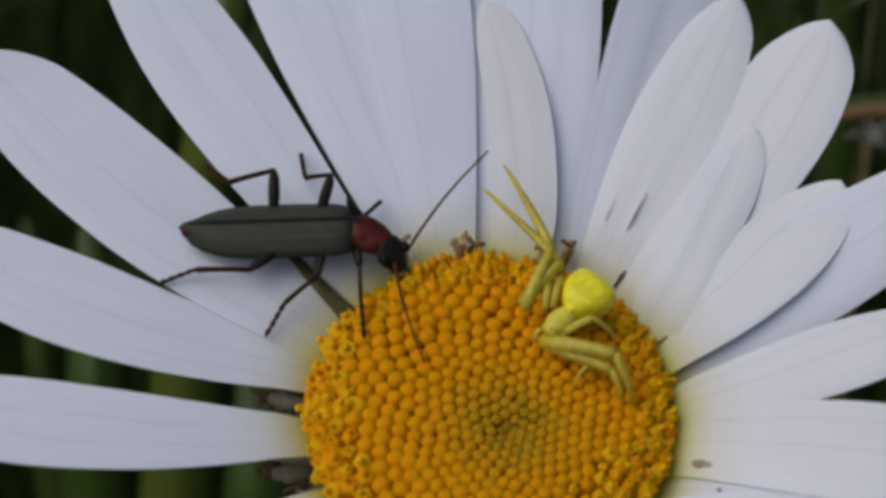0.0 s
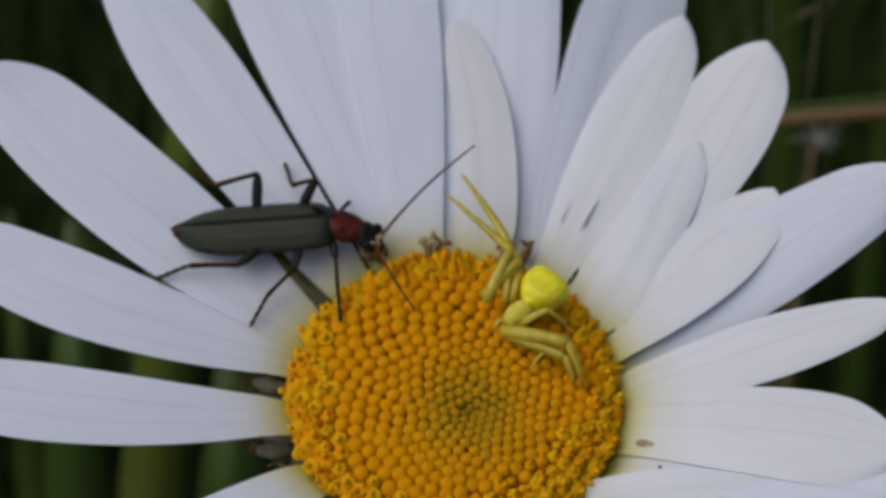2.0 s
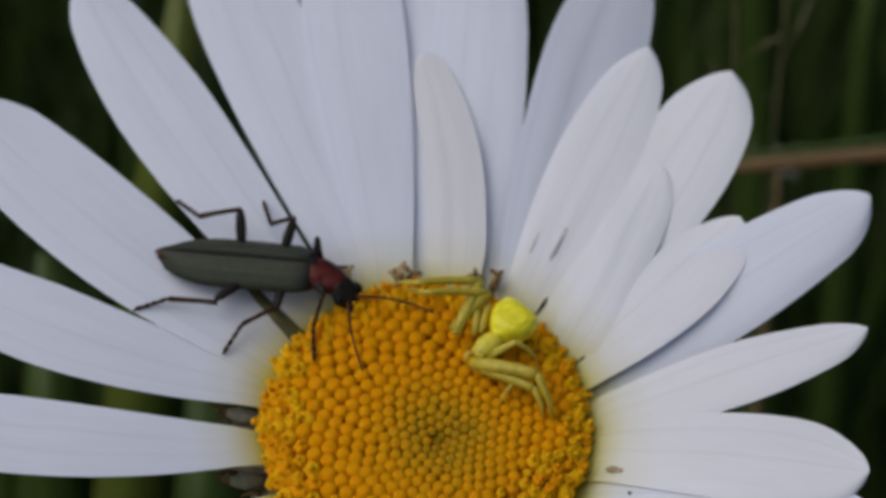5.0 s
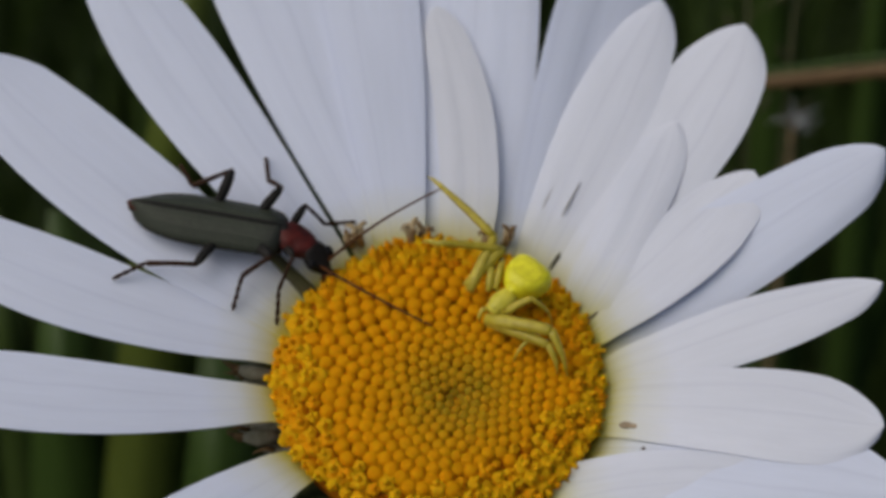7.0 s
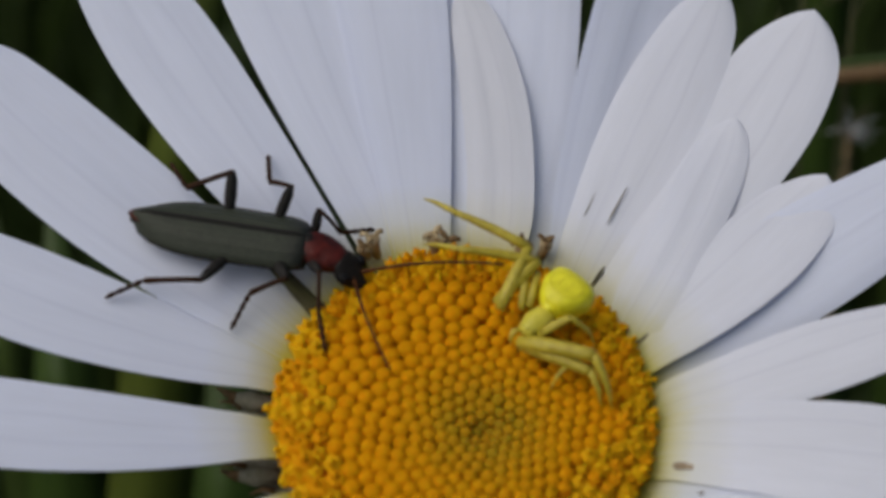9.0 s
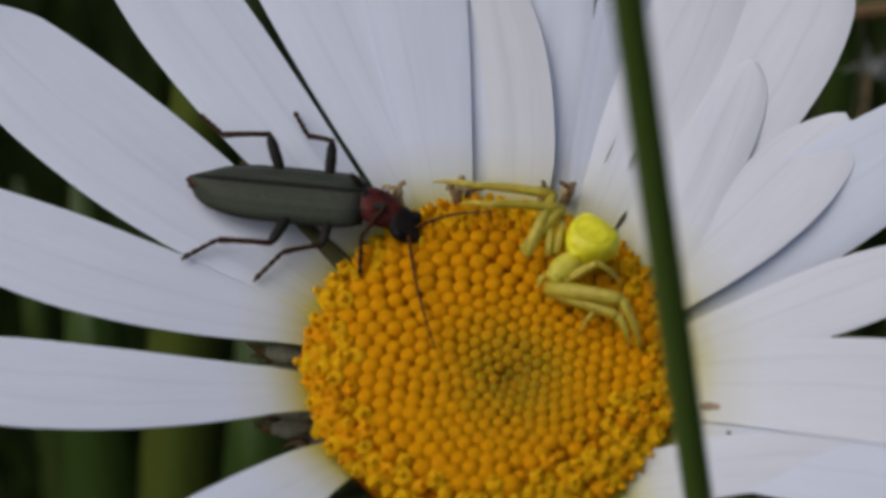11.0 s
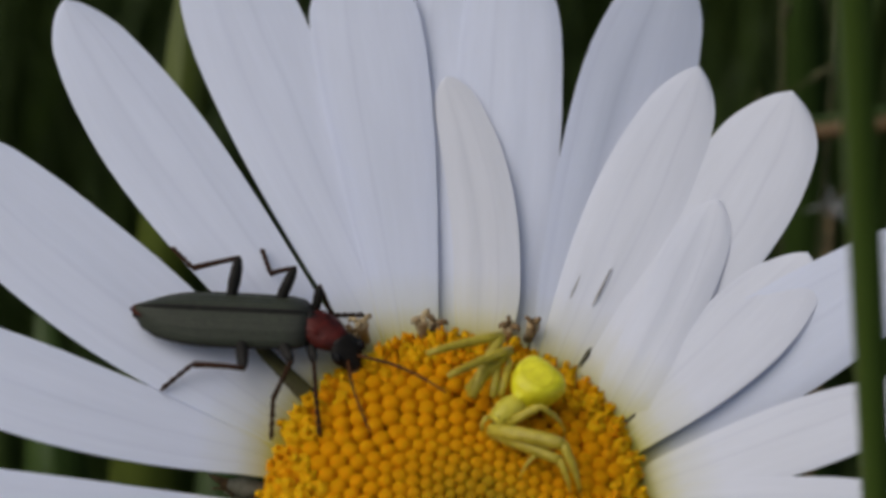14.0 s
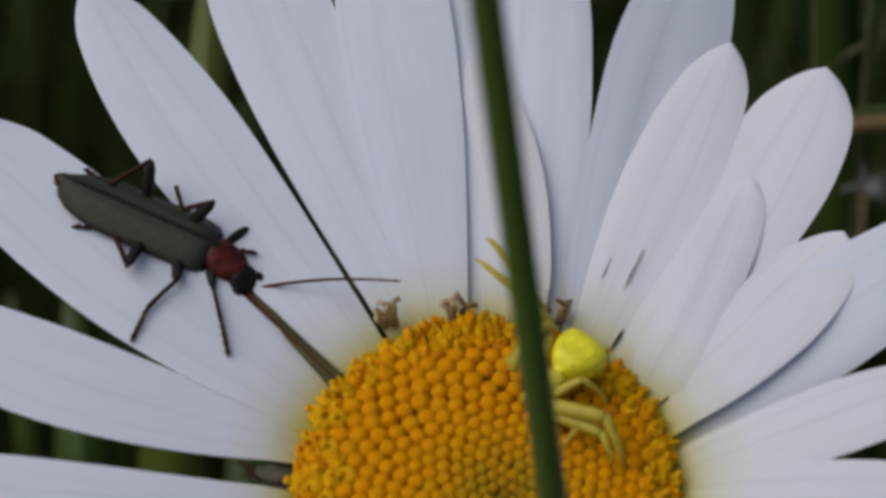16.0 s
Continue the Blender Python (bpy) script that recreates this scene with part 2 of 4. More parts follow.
class Nodes:
    """A small helper round one node material."""

    def __init__(self, name, rough=0.5, spec=0.3):
        self.mat = bpy.data.materials.new(name)
        self.mat.use_nodes = True
        self.tree = self.mat.node_tree
        self.bsdf = self.tree.nodes["Principled BSDF"]
        self.bsdf.inputs["Roughness"].default_value = rough
        self.bsdf.inputs["Specular IOR Level"].default_value = spec

    def add(self, kind, **values):
        n = self.tree.nodes.new(kind)
        for k, v in values.items():
            n.inputs[k].default_value = v
        return n

    def link(self, a, b):
        self.tree.links.new(a, b)

    def coords(self, kind="Object", stretch=(1, 1, 1)):
        tc = self.add("ShaderNodeTexCoord")
        mp = self.add("ShaderNodeMapping", Scale=stretch)
        self.link(tc.outputs[kind], mp.inputs["Vector"])
        return mp.outputs["Vector"]

    def noise(self, scale, vec, detail=4.0, rough=0.55):
        n = self.add("ShaderNodeTexNoise", Scale=scale, Detail=detail, Roughness=rough)
        self.link(vec, n.inputs["Vector"])
        return n.outputs["Fac"]

    def sum(self, a, b, share):
        """a plus a share of b."""
        m = self.add("ShaderNodeMath")
        m.operation = "MULTIPLY_ADD"
        self.link(b, m.inputs[0])
        m.inputs[1].default_value = share
        self.link(a, m.inputs[2])
        return m.outputs[0]

    def ramp(self, fac, *stops):
        r = self.add("ShaderNodeValToRGB")
        while len(r.color_ramp.elements) < len(stops):
            r.color_ramp.elements.new(0.5)
        for e, (p, c) in zip(r.color_ramp.elements, stops):
            e.position, e.color = p, (*c, 1)
        self.link(fac, r.inputs["Fac"])
        return r.outputs["Color"]

    def mix(self, a, b, fac, blend="MIX"):
        m = self.add("ShaderNodeMix")
        m.data_type, m.blend_type = "RGBA", blend
        for value, i in ((fac, 0), (a, 6), (b, 7)):
            if isinstance(value, (int, float)):
                m.inputs[i].default_value = value
            elif isinstance(value, tuple):
                m.inputs[i].default_value = (*value, 1)
            else:
                self.link(value, m.inputs[i])
        return m.outputs[2]

    def base(self, colour):
        if isinstance(colour, tuple):
            self.bsdf.inputs["Base Color"].default_value = (*colour, 1)
        else:
            self.link(colour, self.bsdf.inputs["Base Color"])
        return self

    def bump(self, height, strength=0.3, distance=0.0001):
        b = self.add("ShaderNodeBump", Strength=strength, Distance=distance)
        self.link(height, b.inputs["Height"])
        self.link(b.outputs["Normal"], self.bsdf.inputs["Normal"])
        return self

    def random(self):
        return self.add("ShaderNodeObjectInfo").outputs["Random"]

    def thin(self, colour, share):
        """Lets some light through a thin leaf or petal."""
        t = self.add("ShaderNodeBsdfTranslucent")
        if isinstance(colour, tuple):
            t.inputs["Color"].default_value = (*colour, 1)
        else:
            self.link(colour, t.inputs["Color"])
        m = self.add("ShaderNodeMixShader", Fac=share)
        self.link(self.bsdf.outputs[0], m.inputs[1])
        self.link(t.outputs[0], m.inputs[2])
        out = self.tree.nodes["Material Output"]
        self.link(m.outputs[0], out.inputs["Surface"])
        return self


def petal_material(name, white, base_tint):
    n = Nodes(name, 0.55, 0.25)
    uv = n.coords("UV")
    fine = n.noise(1.0, n.coords("UV", (4, 38, 1)), 5.0, 0.6)
    broad = n.noise(3.0, n.coords("UV", (1.2, 2.5, 1)), 3.0)
    tone = n.mix(n.ramp(fine, (0.25, tuple(c * 0.955 for c in white)), (0.62, white)), tuple(c * 0.94 for c in white), n.ramp(broad, (0.42, (0, 0, 0)), (0.75, (0.8, 0.8, 0.8))))
    sep = n.add("ShaderNodeSeparateXYZ")
    n.link(uv, sep.inputs[0])
    along = n.add("ShaderNodeSeparateXYZ")
    n.link(n.coords("Object", (100, 100, 100)), along.inputs[0])
    wob = n.sum(along.outputs["X"], n.noise(1.0, n.coords("UV", (1.5, 26, 1)), 4.0, 0.6), 0.16)
    tint = n.ramp(wob, (0.11, (1, 1, 1)), (0.175, (0.55, 0.55, 0.55)), (0.26, (0.18, 0.18, 0.18)), (0.42, (0.0, 0.0, 0.0)))
    colour = n.mix(tone, base_tint, tint)
    spots = n.noise(900.0, n.coords("Object"), 2.0, 0.4)
    colour = n.mix(colour, (0.45, 0.38, 0.27), n.ramp(spots, (0.79, (0, 0, 0)), (0.83, (0.5, 0.5, 0.5))))
    # one faint crease along each petal, off its middle by chance, its shade painted in
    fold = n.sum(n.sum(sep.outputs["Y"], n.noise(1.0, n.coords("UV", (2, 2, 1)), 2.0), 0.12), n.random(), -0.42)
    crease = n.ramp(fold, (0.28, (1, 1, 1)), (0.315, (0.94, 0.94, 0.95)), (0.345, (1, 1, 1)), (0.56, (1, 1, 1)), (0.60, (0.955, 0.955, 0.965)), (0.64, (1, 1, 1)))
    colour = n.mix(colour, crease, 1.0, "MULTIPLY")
    n.base(colour).bump(fine, 0.10, 0.00012)
    return n.thin(colour, 0.30).mat


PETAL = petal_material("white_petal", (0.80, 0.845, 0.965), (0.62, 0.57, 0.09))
# warmer white: the warm light on the right-hand petals, put into their colour
PETAL_WARM_LIT = petal_material("warm_lit_petal", (0.82, 0.845, 0.92), (0.62, 0.57, 0.09))
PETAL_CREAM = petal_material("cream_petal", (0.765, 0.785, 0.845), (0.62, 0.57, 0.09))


def floret_material(name, hue, spread=0.5):
    """Colour runs with each floret's distance from the growing point, as the florets ripen outward."""
    n = Nodes(name, 0.8, 0.05)
    info = n.add("ShaderNodeObjectInfo")
    far = n.add("ShaderNodeVectorMath")
    far.operation = "DISTANCE"
    n.link(info.outputs["Location"], far.inputs[0])
    far.inputs[1].default_value = GROWING_POINT
    part_way = n.add("ShaderNodeMath")
    part_way.operation = "MULTIPLY"
    n.link(far.outputs["Value"], part_way.inputs[0])
    part_way.inputs[1].default_value = 1 / 0.006
    ripe = n.ramp(part_way.outputs[0], (0.04, (0.17, 0.14, 0.010)), (0.20, (0.30, 0.20, 0.008)), (0.42, (0.48, 0.235, 0.003)), (0.68, hue))
    v = n.noise(2600.0, n.coords("Object"), 3.0)
    c = n.mix(ripe, tuple(x * 0.72 for x in hue), n.ramp(v, (0.35, (0, 0, 0)), (0.75, (spread, spread, spread))))
    vary = n.mix(c, tuple(min(1, x * 1.15) for x in hue), n.ramp(info.outputs["Random"], (0.0, (0, 0, 0)), (1.0, (0.35, 0.35, 0.35))))
    n.bsdf.inputs["Subsurface Weight"].default_value = 0.25
    n.bsdf.inputs["Subsurface Radius"].default_value = (1, 0.3, 0.02)
    n.bsdf.inputs["Subsurface Scale"].default_value = 0.0005
    return n.base(vary).bump(n.noise(9000.0, n.coords("Object"), 2.0), 0.25, 0.00005).mat


GROWING_POINT = pose(0, 0, 0.45, 17) @ Vector((0.00082, -0.00155, 0.0003))


def leaf_material_base():
    n = Nodes("disc_base", 0.9, 0.05)
    return n.base(n.ramp(n.noise(1500.0, n.coords("Object"), 4.0), (0.3, (0.27, 0.075, 0.002)), (0.7, (0.38, 0.12, 0.003)))).mat


BUD = floret_material("ripe_floret", (0.56, 0.240, 0.0010))
OPEN = floret_material("open_floret", (0.62, 0.335, 0.005))
POLLEN = floret_material("pollen_orange", (0.62, 0.27, 0.003))
DISC_BASE = leaf_material_base()


def leaf_material(name, a, b, stretch, rough=0.5, share=0.2):
    n = Nodes(name, rough, 0.35)
    v = n.noise(1.0, n.coords("Object", stretch), 4.0)
    c = n.ramp(v, (0.3, a), (0.7, b))
    g = n.mix(c, tuple(x * 0.6 for x in a), n.add("ShaderNodeNewGeometry").outputs["Random Per Island"])
    n.base(g).bump(v, 0.3, 0.0002)
    return n.thin(g, share).mat


GRASS = leaf_material("meadow_grass", (0.034, 0.056, 0.012), (0.070, 0.112, 0.020), (900, 900, 60))
BRIGHT = leaf_material("bright_blade", (0.092, 0.125, 0.019), (0.134, 0.172, 0.029), (1500, 1500, 80))
BLADE = leaf_material("green_blade", (0.040, 0.075, 0.012), (0.065, 0.115, 0.022), (1500, 1500, 80))
CULM = leaf_material("green_culm", (0.100, 0.170, 0.026), (0.150, 0.240, 0.042), (4000, 4000, 200), 0.5, 0.15)
STRAW = leaf_material("dry_straw", (0.16, 0.11, 0.05), (0.34, 0.25, 0.13), (3000, 3000, 300), 0.7, 0.05)
DULL = leaf_material("dull_straw", (0.055, 0.060, 0.024), (0.15, 0.14, 0.065), (3000, 3000, 300), 0.8, 0.05)
SEPAL = leaf_material("green_bract", (0.045, 0.060, 0.018), (0.10, 0.12, 0.035), (3000, 3000, 700), 0.6, 0.05)
PALE_BRACT = leaf_material("pale_bract", (0.20, 0.19, 0.12), (0.42, 0.40, 0.32), (3000, 3000, 900), 0.7, 0.1)
WITHERED = leaf_material("withered_brown", (0.085, 0.045, 0.016), (0.24, 0.15, 0.06), (3000, 3000, 1500), 0.75, 0.05)
TAN = leaf_material("tan_blemish", (0.46, 0.35, 0.19), (0.62, 0.50, 0.30), (3000, 3000, 1500), 0.8, 0.05)
# the shrivelled ray, and one strip painted as a shaded gap
SHRIVELLED_AND_GAP = leaf_material("shrivelled_and_gap_olive", (0.050, 0.038, 0.016), (0.10, 0.10, 0.035), (900, 3000, 900), 0.7, 0.05)
CROWN = leaf_material("dry_crown", (0.17, 0.10, 0.04), (0.42, 0.29, 0.14), (3000, 3000, 1500), 0.75, 0.1)
PALE_TAN = leaf_material("pale_blemish", (0.50, 0.38, 0.24), (0.62, 0.50, 0.36), (3000, 3000, 1500), 0.8, 0.05)
# colour of the shade in gaps between petals
GAP_SHADE = leaf_material("petal_gap_shade", (0.13, 0.11, 0.06), (0.22, 0.19, 0.12), (3000, 3000, 1500), 0.8, 0.05)
FLUFF = leaf_material("pale_seed_fluff", (0.55, 0.56, 0.55), (0.75, 0.76, 0.76), (2000, 2000, 2000), 0.8, 0.3)


def soil_material():
    n = Nodes("dark_soil", 0.95, 0.1)
    v = n.noise(60.0, n.coords("Object"), 6.0)
    w = n.noise(900.0, n.coords("Object"), 4.0)
    c = n.mix(n.ramp(v, (0.3, (0.013, 0.020, 0.006)), (0.7, (0.032, 0.050, 0.013))), (0.02, 0.015, 0.008), w)
    return n.base(c).bump(w, 0.6, 0.002).mat


SOIL = soil_material()


def shell_material(name, a, b, rough, scale, spec=0.5, bump=0.3, front=None):
    n = Nodes(name, rough, spec)
    big = n.noise(scale * 0.12, n.coords("Object"), 3.0)
    grain = n.noise(scale, n.coords("Object"), 4.0)
    c = n.mix(n.ramp(grain, (0.3, a), (0.7, b)), b, n.ramp(big, (0.4, (0, 0, 0)), (0.8, (0.6, 0.6, 0.6))))
    if front:
        # pigment deepens to black toward the shoulders
        sep = n.add("ShaderNodeSeparateXYZ")
        n.link(n.coords("Object", (1000, 1000, 1000)), sep.inputs[0])
        near = n.add("ShaderNodeMapRange")
        n.link(n.sum(sep.outputs["X"], big, 0.5), near.inputs["Value"])
        near.inputs["From Min"].default_value, near.inputs["From Max"].default_value = -0.75, 0.35
        c = n.mix(c, front, near.outputs["Result"])
    return n.base(c).bump(grain, bump, 0.00004).mat


ELYTRA = shell_material("grey_green_wing_case", (0.020, 0.024, 0.016), (0.042, 0.049, 0.032), 0.5, 12000, 0.28, 0.6, (0.010, 0.011, 0.009))
BLACK = shell_material("black_shell", (0.007, 0.0068, 0.0062), (0.020, 0.018, 0.016), 0.5, 9000, 0.13)
RED = shell_material("dark_red_shell", (0.010, 0.003, 0.003), (0.092, 0.011, 0.007), 0.52, 2200, 0.22, 0.8)
BROWN = shell_material("brown_limb", (0.038, 0.015, 0.006), (0.105, 0.042, 0.017), 0.6, 7000, 0.04)
LIMB = shell_material("dark_brown_limb", (0.016, 0.009, 0.006), (0.050, 0.025, 0.014), 0.6, 7000, 0.04)
TAIL = shell_material("dull_red_brown", (0.030, 0.010, 0.007), (0.085, 0.026, 0.016), 0.55, 7000, 0.1)
AMBER = shell_material("amber_mouth", (0.18, 0.08, 0.02), (0.32, 0.15, 0.04), 0.45, 7000)
EYE = shell_material("dark_eye", (0.004, 0.004, 0.005), (0.010, 0.010, 0.011), 0.5, 9000, 0.12)


def spider_material(name, a, b, share=0.1):
    n = Nodes(name, 0.42, 0.4)
    v = n.noise(2500.0, n.coords("Object"), 3.0)
    c = n.ramp(v, (0.3, a), (0.7, b))
    n.base(c).bump(n.noise(11000.0, n.coords("Object"), 2.0), 0.2, 0.00004)
    n.bsdf.inputs["Subsurface Weight"].default_value = share
    n.bsdf.inputs["Subsurface Radius"].default_value = (1, 0.8, 0.2)
    n.bsdf.inputs["Subsurface Scale"].default_value = 0.0003
    return n.mat


SP_YELLOW = spider_material("bright_yellow_belly", (0.60, 0.55, 0.010), (0.80, 0.75, 0.025))
SP_MARK = spider_material("ochre_belly_mark", (0.56, 0.50, 0.009), (0.70, 0.63, 0.02))
SP_HEAD = spider_material("pale_yellow_green_body", (0.50, 0.44, 0.035), (0.62, 0.55, 0.07))
SP_LEG = spider_material("yellow_olive_leg", (0.32, 0.255, 0.016), (0.50, 0.41, 0.045), 0.25)

# ---- building helpers; shapes are given in millimetres ----


def mesh_of(name, bm, material, smooth=True):
    bmesh.ops.scale(bm, vec=(MM, MM, MM), verts=bm.verts)
    bmesh.ops.recalc_face_normals(bm, faces=bm.faces)
    me = bpy.data.meshes.new(name)
    bm.to_mesh(me)
    bm.free()
    me.materials.append(material)
    if smooth:
        me.polygons.foreach_set("use_smooth", [True] * len(me.polygons))
    return me


def part(name, bm, material, parent=None, label="", m=None, smooth=True):
    """One mesh object out of a bmesh (or a shared mesh), under a thing or a part."""
    ob = new(name, bm if isinstance(bm, bpy.types.Mesh) else mesh_of(name, bm, material, smooth))
    if parent is not None:
        ob.parent = parent
    if m is not None:
        ob.matrix_basis = m
    return tagged(ob, label)


def at(x, y, z, rx=0, ry=0, rz=0):
    """A pose from millimetres and degrees."""
    return pose(x * MM, y * MM, z * MM, rx, ry, rz)


def grid_surface(bm, rows, close=True, cap=True):
    """Joins rings of points into a skin."""
    vs = [[bm.verts.new(p) for p in r] for r in rows]
    k = len(vs[0])
    for a, b in zip(vs, vs[1:]):
        for i in range(k if close else k - 1):
            j = (i + 1) % k
            bm.faces.new((a[i], a[j], b[j], b[i]))
    if cap and close:
        bm.faces.new(vs[0][::-1])
        bm.faces.new(vs[-1])
    return vs


def tube(bm, points, radii, sides=8, flat=1.0):
    """A tapered round rod along points."""
    pts = [Vector(p) for p in points]
    rows = []
    side = None
    for i, p in enumerate(pts):
        d = (pts[min(i + 1, len(pts) - 1)] - pts[max(i - 1, 0)]).normalized()
        if side is None:
            side = d.orthogonal().normalized()
        side = (side - d * side.dot(d)).normalized()
        other = d.cross(side)
        rows.append([p + (side * math.cos(a) + other * math.sin(a) * flat) * radii[i] for a in (2 * math.pi * k / sides for k in range(sides))])
    grid_surface(bm, rows)
    return bm


def spindle(bm, x0, x1, shape, sides=16, steps=14):
    """A body of revolution-like form along x: shape(u) gives half width, half height and middle height."""
    rows = []
    for i in range(steps + 1):
        u = i / steps
        w, h, z = shape(u)
        rows.append([(x0 + (x1 - x0) * u, w * math.cos(a), z + h * math.sin(a)) for a in (2 * math.pi * k / sides for k in range(sides))])
    grid_surface(bm, rows)
    return bm


def blob(bm, c, r, seg=10):
    """A rounded lump with its own three half axes."""
    bmesh.ops.create_uvsphere(bm, u_segments=seg, v_segments=max(5, seg * 2 // 3), radius=1, matrix=Matrix.Translation(c) @ Matrix.Diagonal((*r, 1)))
    return bm


def aim(p, d, up=(0, 0, 1)):
    """A pose at p whose x axis points along d and whose z axis leans to up."""
    x = Vector(d).normalized()
    y = Vector(up).cross(x)
    y = y.normalized() if y.length > 1e-6 else x.orthogonal().normalized()
    z = x.cross(y)
    return Matrix.Translation(p) @ Matrix((x, y, z)).transposed().to_4x4()


# ---- the ground and the meadow ----
def ground_sheet():
    bm = bmesh.new()
    n = 60
    vs = []
    for i in range(n + 1):
        for j in range(n + 1):
            x, y = [math.copysign(abs(2 * k / n - 1) ** 4, 2 * k / n - 1) * 900000 for k in (i, j)]
            h = 14 * noise.noise((x / 60, y / 60, 0)) if abs(x) < 3000 and abs(y) < 3000 else 0
            vs.append(bm.verts.new((x, y, h)))
    for i in range(n):
        for j in range(n):
            a = i * (n + 1) + j
            bm.faces.new((vs[a], vs[a + n + 1], vs[a + n + 2], vs[a + 1]))
    tagged(part("ground", bm, SOIL), "dark shaded meadow soil under the grass", "ground", kind="structure")


ground_sheet()


def meadow():
    """Thousands of bent blades and thin stalks, too many to count."""
    rnd = random.Random(5)
    vs, fs = [], []
    for k in range(19000):
        far = rnd.random()
        wide = k > 3800
        y = 0.3 + rnd.gauss(0, 1.3) if wide else 0.085 + 0.75 * far * far
        x = rnd.gauss(0, 1.3) if wide else rnd.uniform(-0.25, 0.25) * (1 + max(0, y))
        if math.hypot(x, y) < 0.05 or wide and abs(x) < 0.12 and -0.2 < y < 0.1:
            continue
        tall = rnd.uniform(0.16, 0.33) if y > 0 else rnd.uniform(0.10, 0.25)
        if rnd.random() < 0.12 and y > 0.16:
            tall *= 1.25
        w = rnd.uniform(0.0016, 0.0050)
        a, bend, turn = rnd.uniform(0, 6.28), rnd.uniform(0.01, 0.10), rnd.uniform(0, 3.14)
        sx, sy = math.cos(turn), math.sin(turn)
        s = len(vs)
        for i in range(5):
            u = i / 4
            ww = w * (1 - 0.85 * u * u)
            cx, cy, cz = x + math.cos(a) * bend * u * u, y + math.sin(a) * bend * u * u, tall * (u - 0.12 * u * u) - 0.012 * (u == 0)
            vs += [(cx - sx * ww, cy - sy * ww, cz), (cx + 0.3 * ww * sy, cy - 0.3 * ww * sx, cz), (cx + sx * ww, cy + sy * ww, cz)]
        for i in range(4):
            b = s + 3 * i
            fs += [(b, b + 1, b + 4, b + 3), (b + 1, b + 2, b + 5, b + 4)]
    me = bpy.data.meshes.new("meadow_grass")
    me.from_pydata(vs, [], fs)
    me.materials.append(GRASS)
    tagged(new("meadow_grass", me), "dense dark green meadow grass in deep shade", "grass", kind="stuff")


meadow()


def grass_blade(foot, top, width, bow, label, material=BLADE, group="grass blades behind the flower"):
    """One keeled blade from the ground to its tip; bow is its sideways sag in millimetres."""
    bm = bmesh.new()
    foot, top = Vector(foot), Vector(top)
    d = top - foot
    side = d.cross(Vector((0, 1, 0.35))).normalized()
    keel = side.cross(d).normalized()
    rows = []
    for i in range(19):
        u = i / 18
        p = d * u + keel * bow * math.sin(math.pi * u) + side * 0.25 * bow * math.sin(2.3 * u)
        w = width / 2 * min(1, 0.5 + 2 * u) * (1 - max(0, (u - 0.55) / 0.45) ** 5 * 0.9)
        rows.append([p - side * w, p - keel * w * 0.12, p + side * w, p - keel * (w * 0.12 - 0.12)])
    grid_surface(bm, rows)
    ob = part("meadow_leaf", bm, material, m=Matrix.Translation(foot * MM))
    return tagged(ob, label, "grass", group)


grass_blade((86, 84, -8), (29.5, 80, 456), 7.0, 6, "broad green grass blade standing behind the daisy")
grass_blade((66, 106, -8), (44, 99, 440), 5.4, -8, "narrow green grass blade behind the daisy")
grass_blade((20, 120, -8), (62, 92, 436), 5.5, 12, "slanting green grass blade behind the daisy")
grass_blade((10, 110, -8), (24, 84, 440), 7.5, 6, "dark green grass blade behind the daisy", GRASS)
grass_blade((-60, 92, -8), (-43, 92, 396), 8.0, 8, "dull green grass blade behind the daisy", GRASS)
grass_blade((-64, 88, -8), (-30, 56, 420), 13.0, -4, "green grass blade behind the daisy")
grass_blade((-30, 72, -8), (-16, 50, 414), 15.0, 3, "dull green grass blade below white petals")
grass_blade((-85, 85, -8), (-14.0, 47, 454), 9.5, 2, "broad olive-green grass blade close behind white petals", BRIGHT)


def smoothed(pts, fine=4, rounds=3):
    """A rounded way through a few points."""
    way = []
    for a, b in zip(pts, pts[1:]):
        way += [Vector(a).lerp(Vector(b), k / fine) for k in range(fine)]
    way.append(Vector(pts[-1]))
    for _ in range(rounds):
        way = [way[0]] + [(way[i - 1] + way[i] * 2 + way[i + 1]) / 4 for i in range(1, len(way) - 1)] + [way[-1]]
    return way


def dry_stalk():
    """A bent stalk: a withered sheath, with a thin green strand lying along its upper side."""
    stalk = tagged(new("dry_grass_stalk"), "bent dry grass stalk with a withered brown sheath behind the daisy", "dry stalk")
    pts = [(150, 74, -10), (118, 66, 240), (90, 56, 398), (62, 52, 436), (41, 54, 433.5), (26.4, 56, 430.6), (14, 58, 428)]
    way = smoothed(pts)
    n = len(way)
    tube(bm := bmesh.new(), way, [0.36 - 0.06 * i / n + 0.08 * (i % 7 == 3) for i in range(n)], 8)
    part("stem", bm, STRAW, stalk)
    sheath = [p + Vector((0, -0.3, -0.25)) for p in way[13:]]
    k = len(sheath)
    tube(bm := bmesh.new(), sheath, [0.18 + 0.30 * math.sin(math.pi * min(1, 0.1 + i / k)) + 0.05 * math.sin(2.3 * i) for i in range(k)], 9, 0.7)
    part("sheath", bm, WITHERED, stalk, "withered brown leaf sheath")
    strand = [p + Vector((0, 0.2, 0.55 + 0.35 * math.sin(0.4 * i))) for i, p in enumerate(way[12:])]
    tube(bm := bmesh.new(), strand, [0.26] * len(strand), 7, 0.6)
    part("strand", bm, BLADE, stalk, "thin green strand")
    return stalk


stalk = dry_stalk()


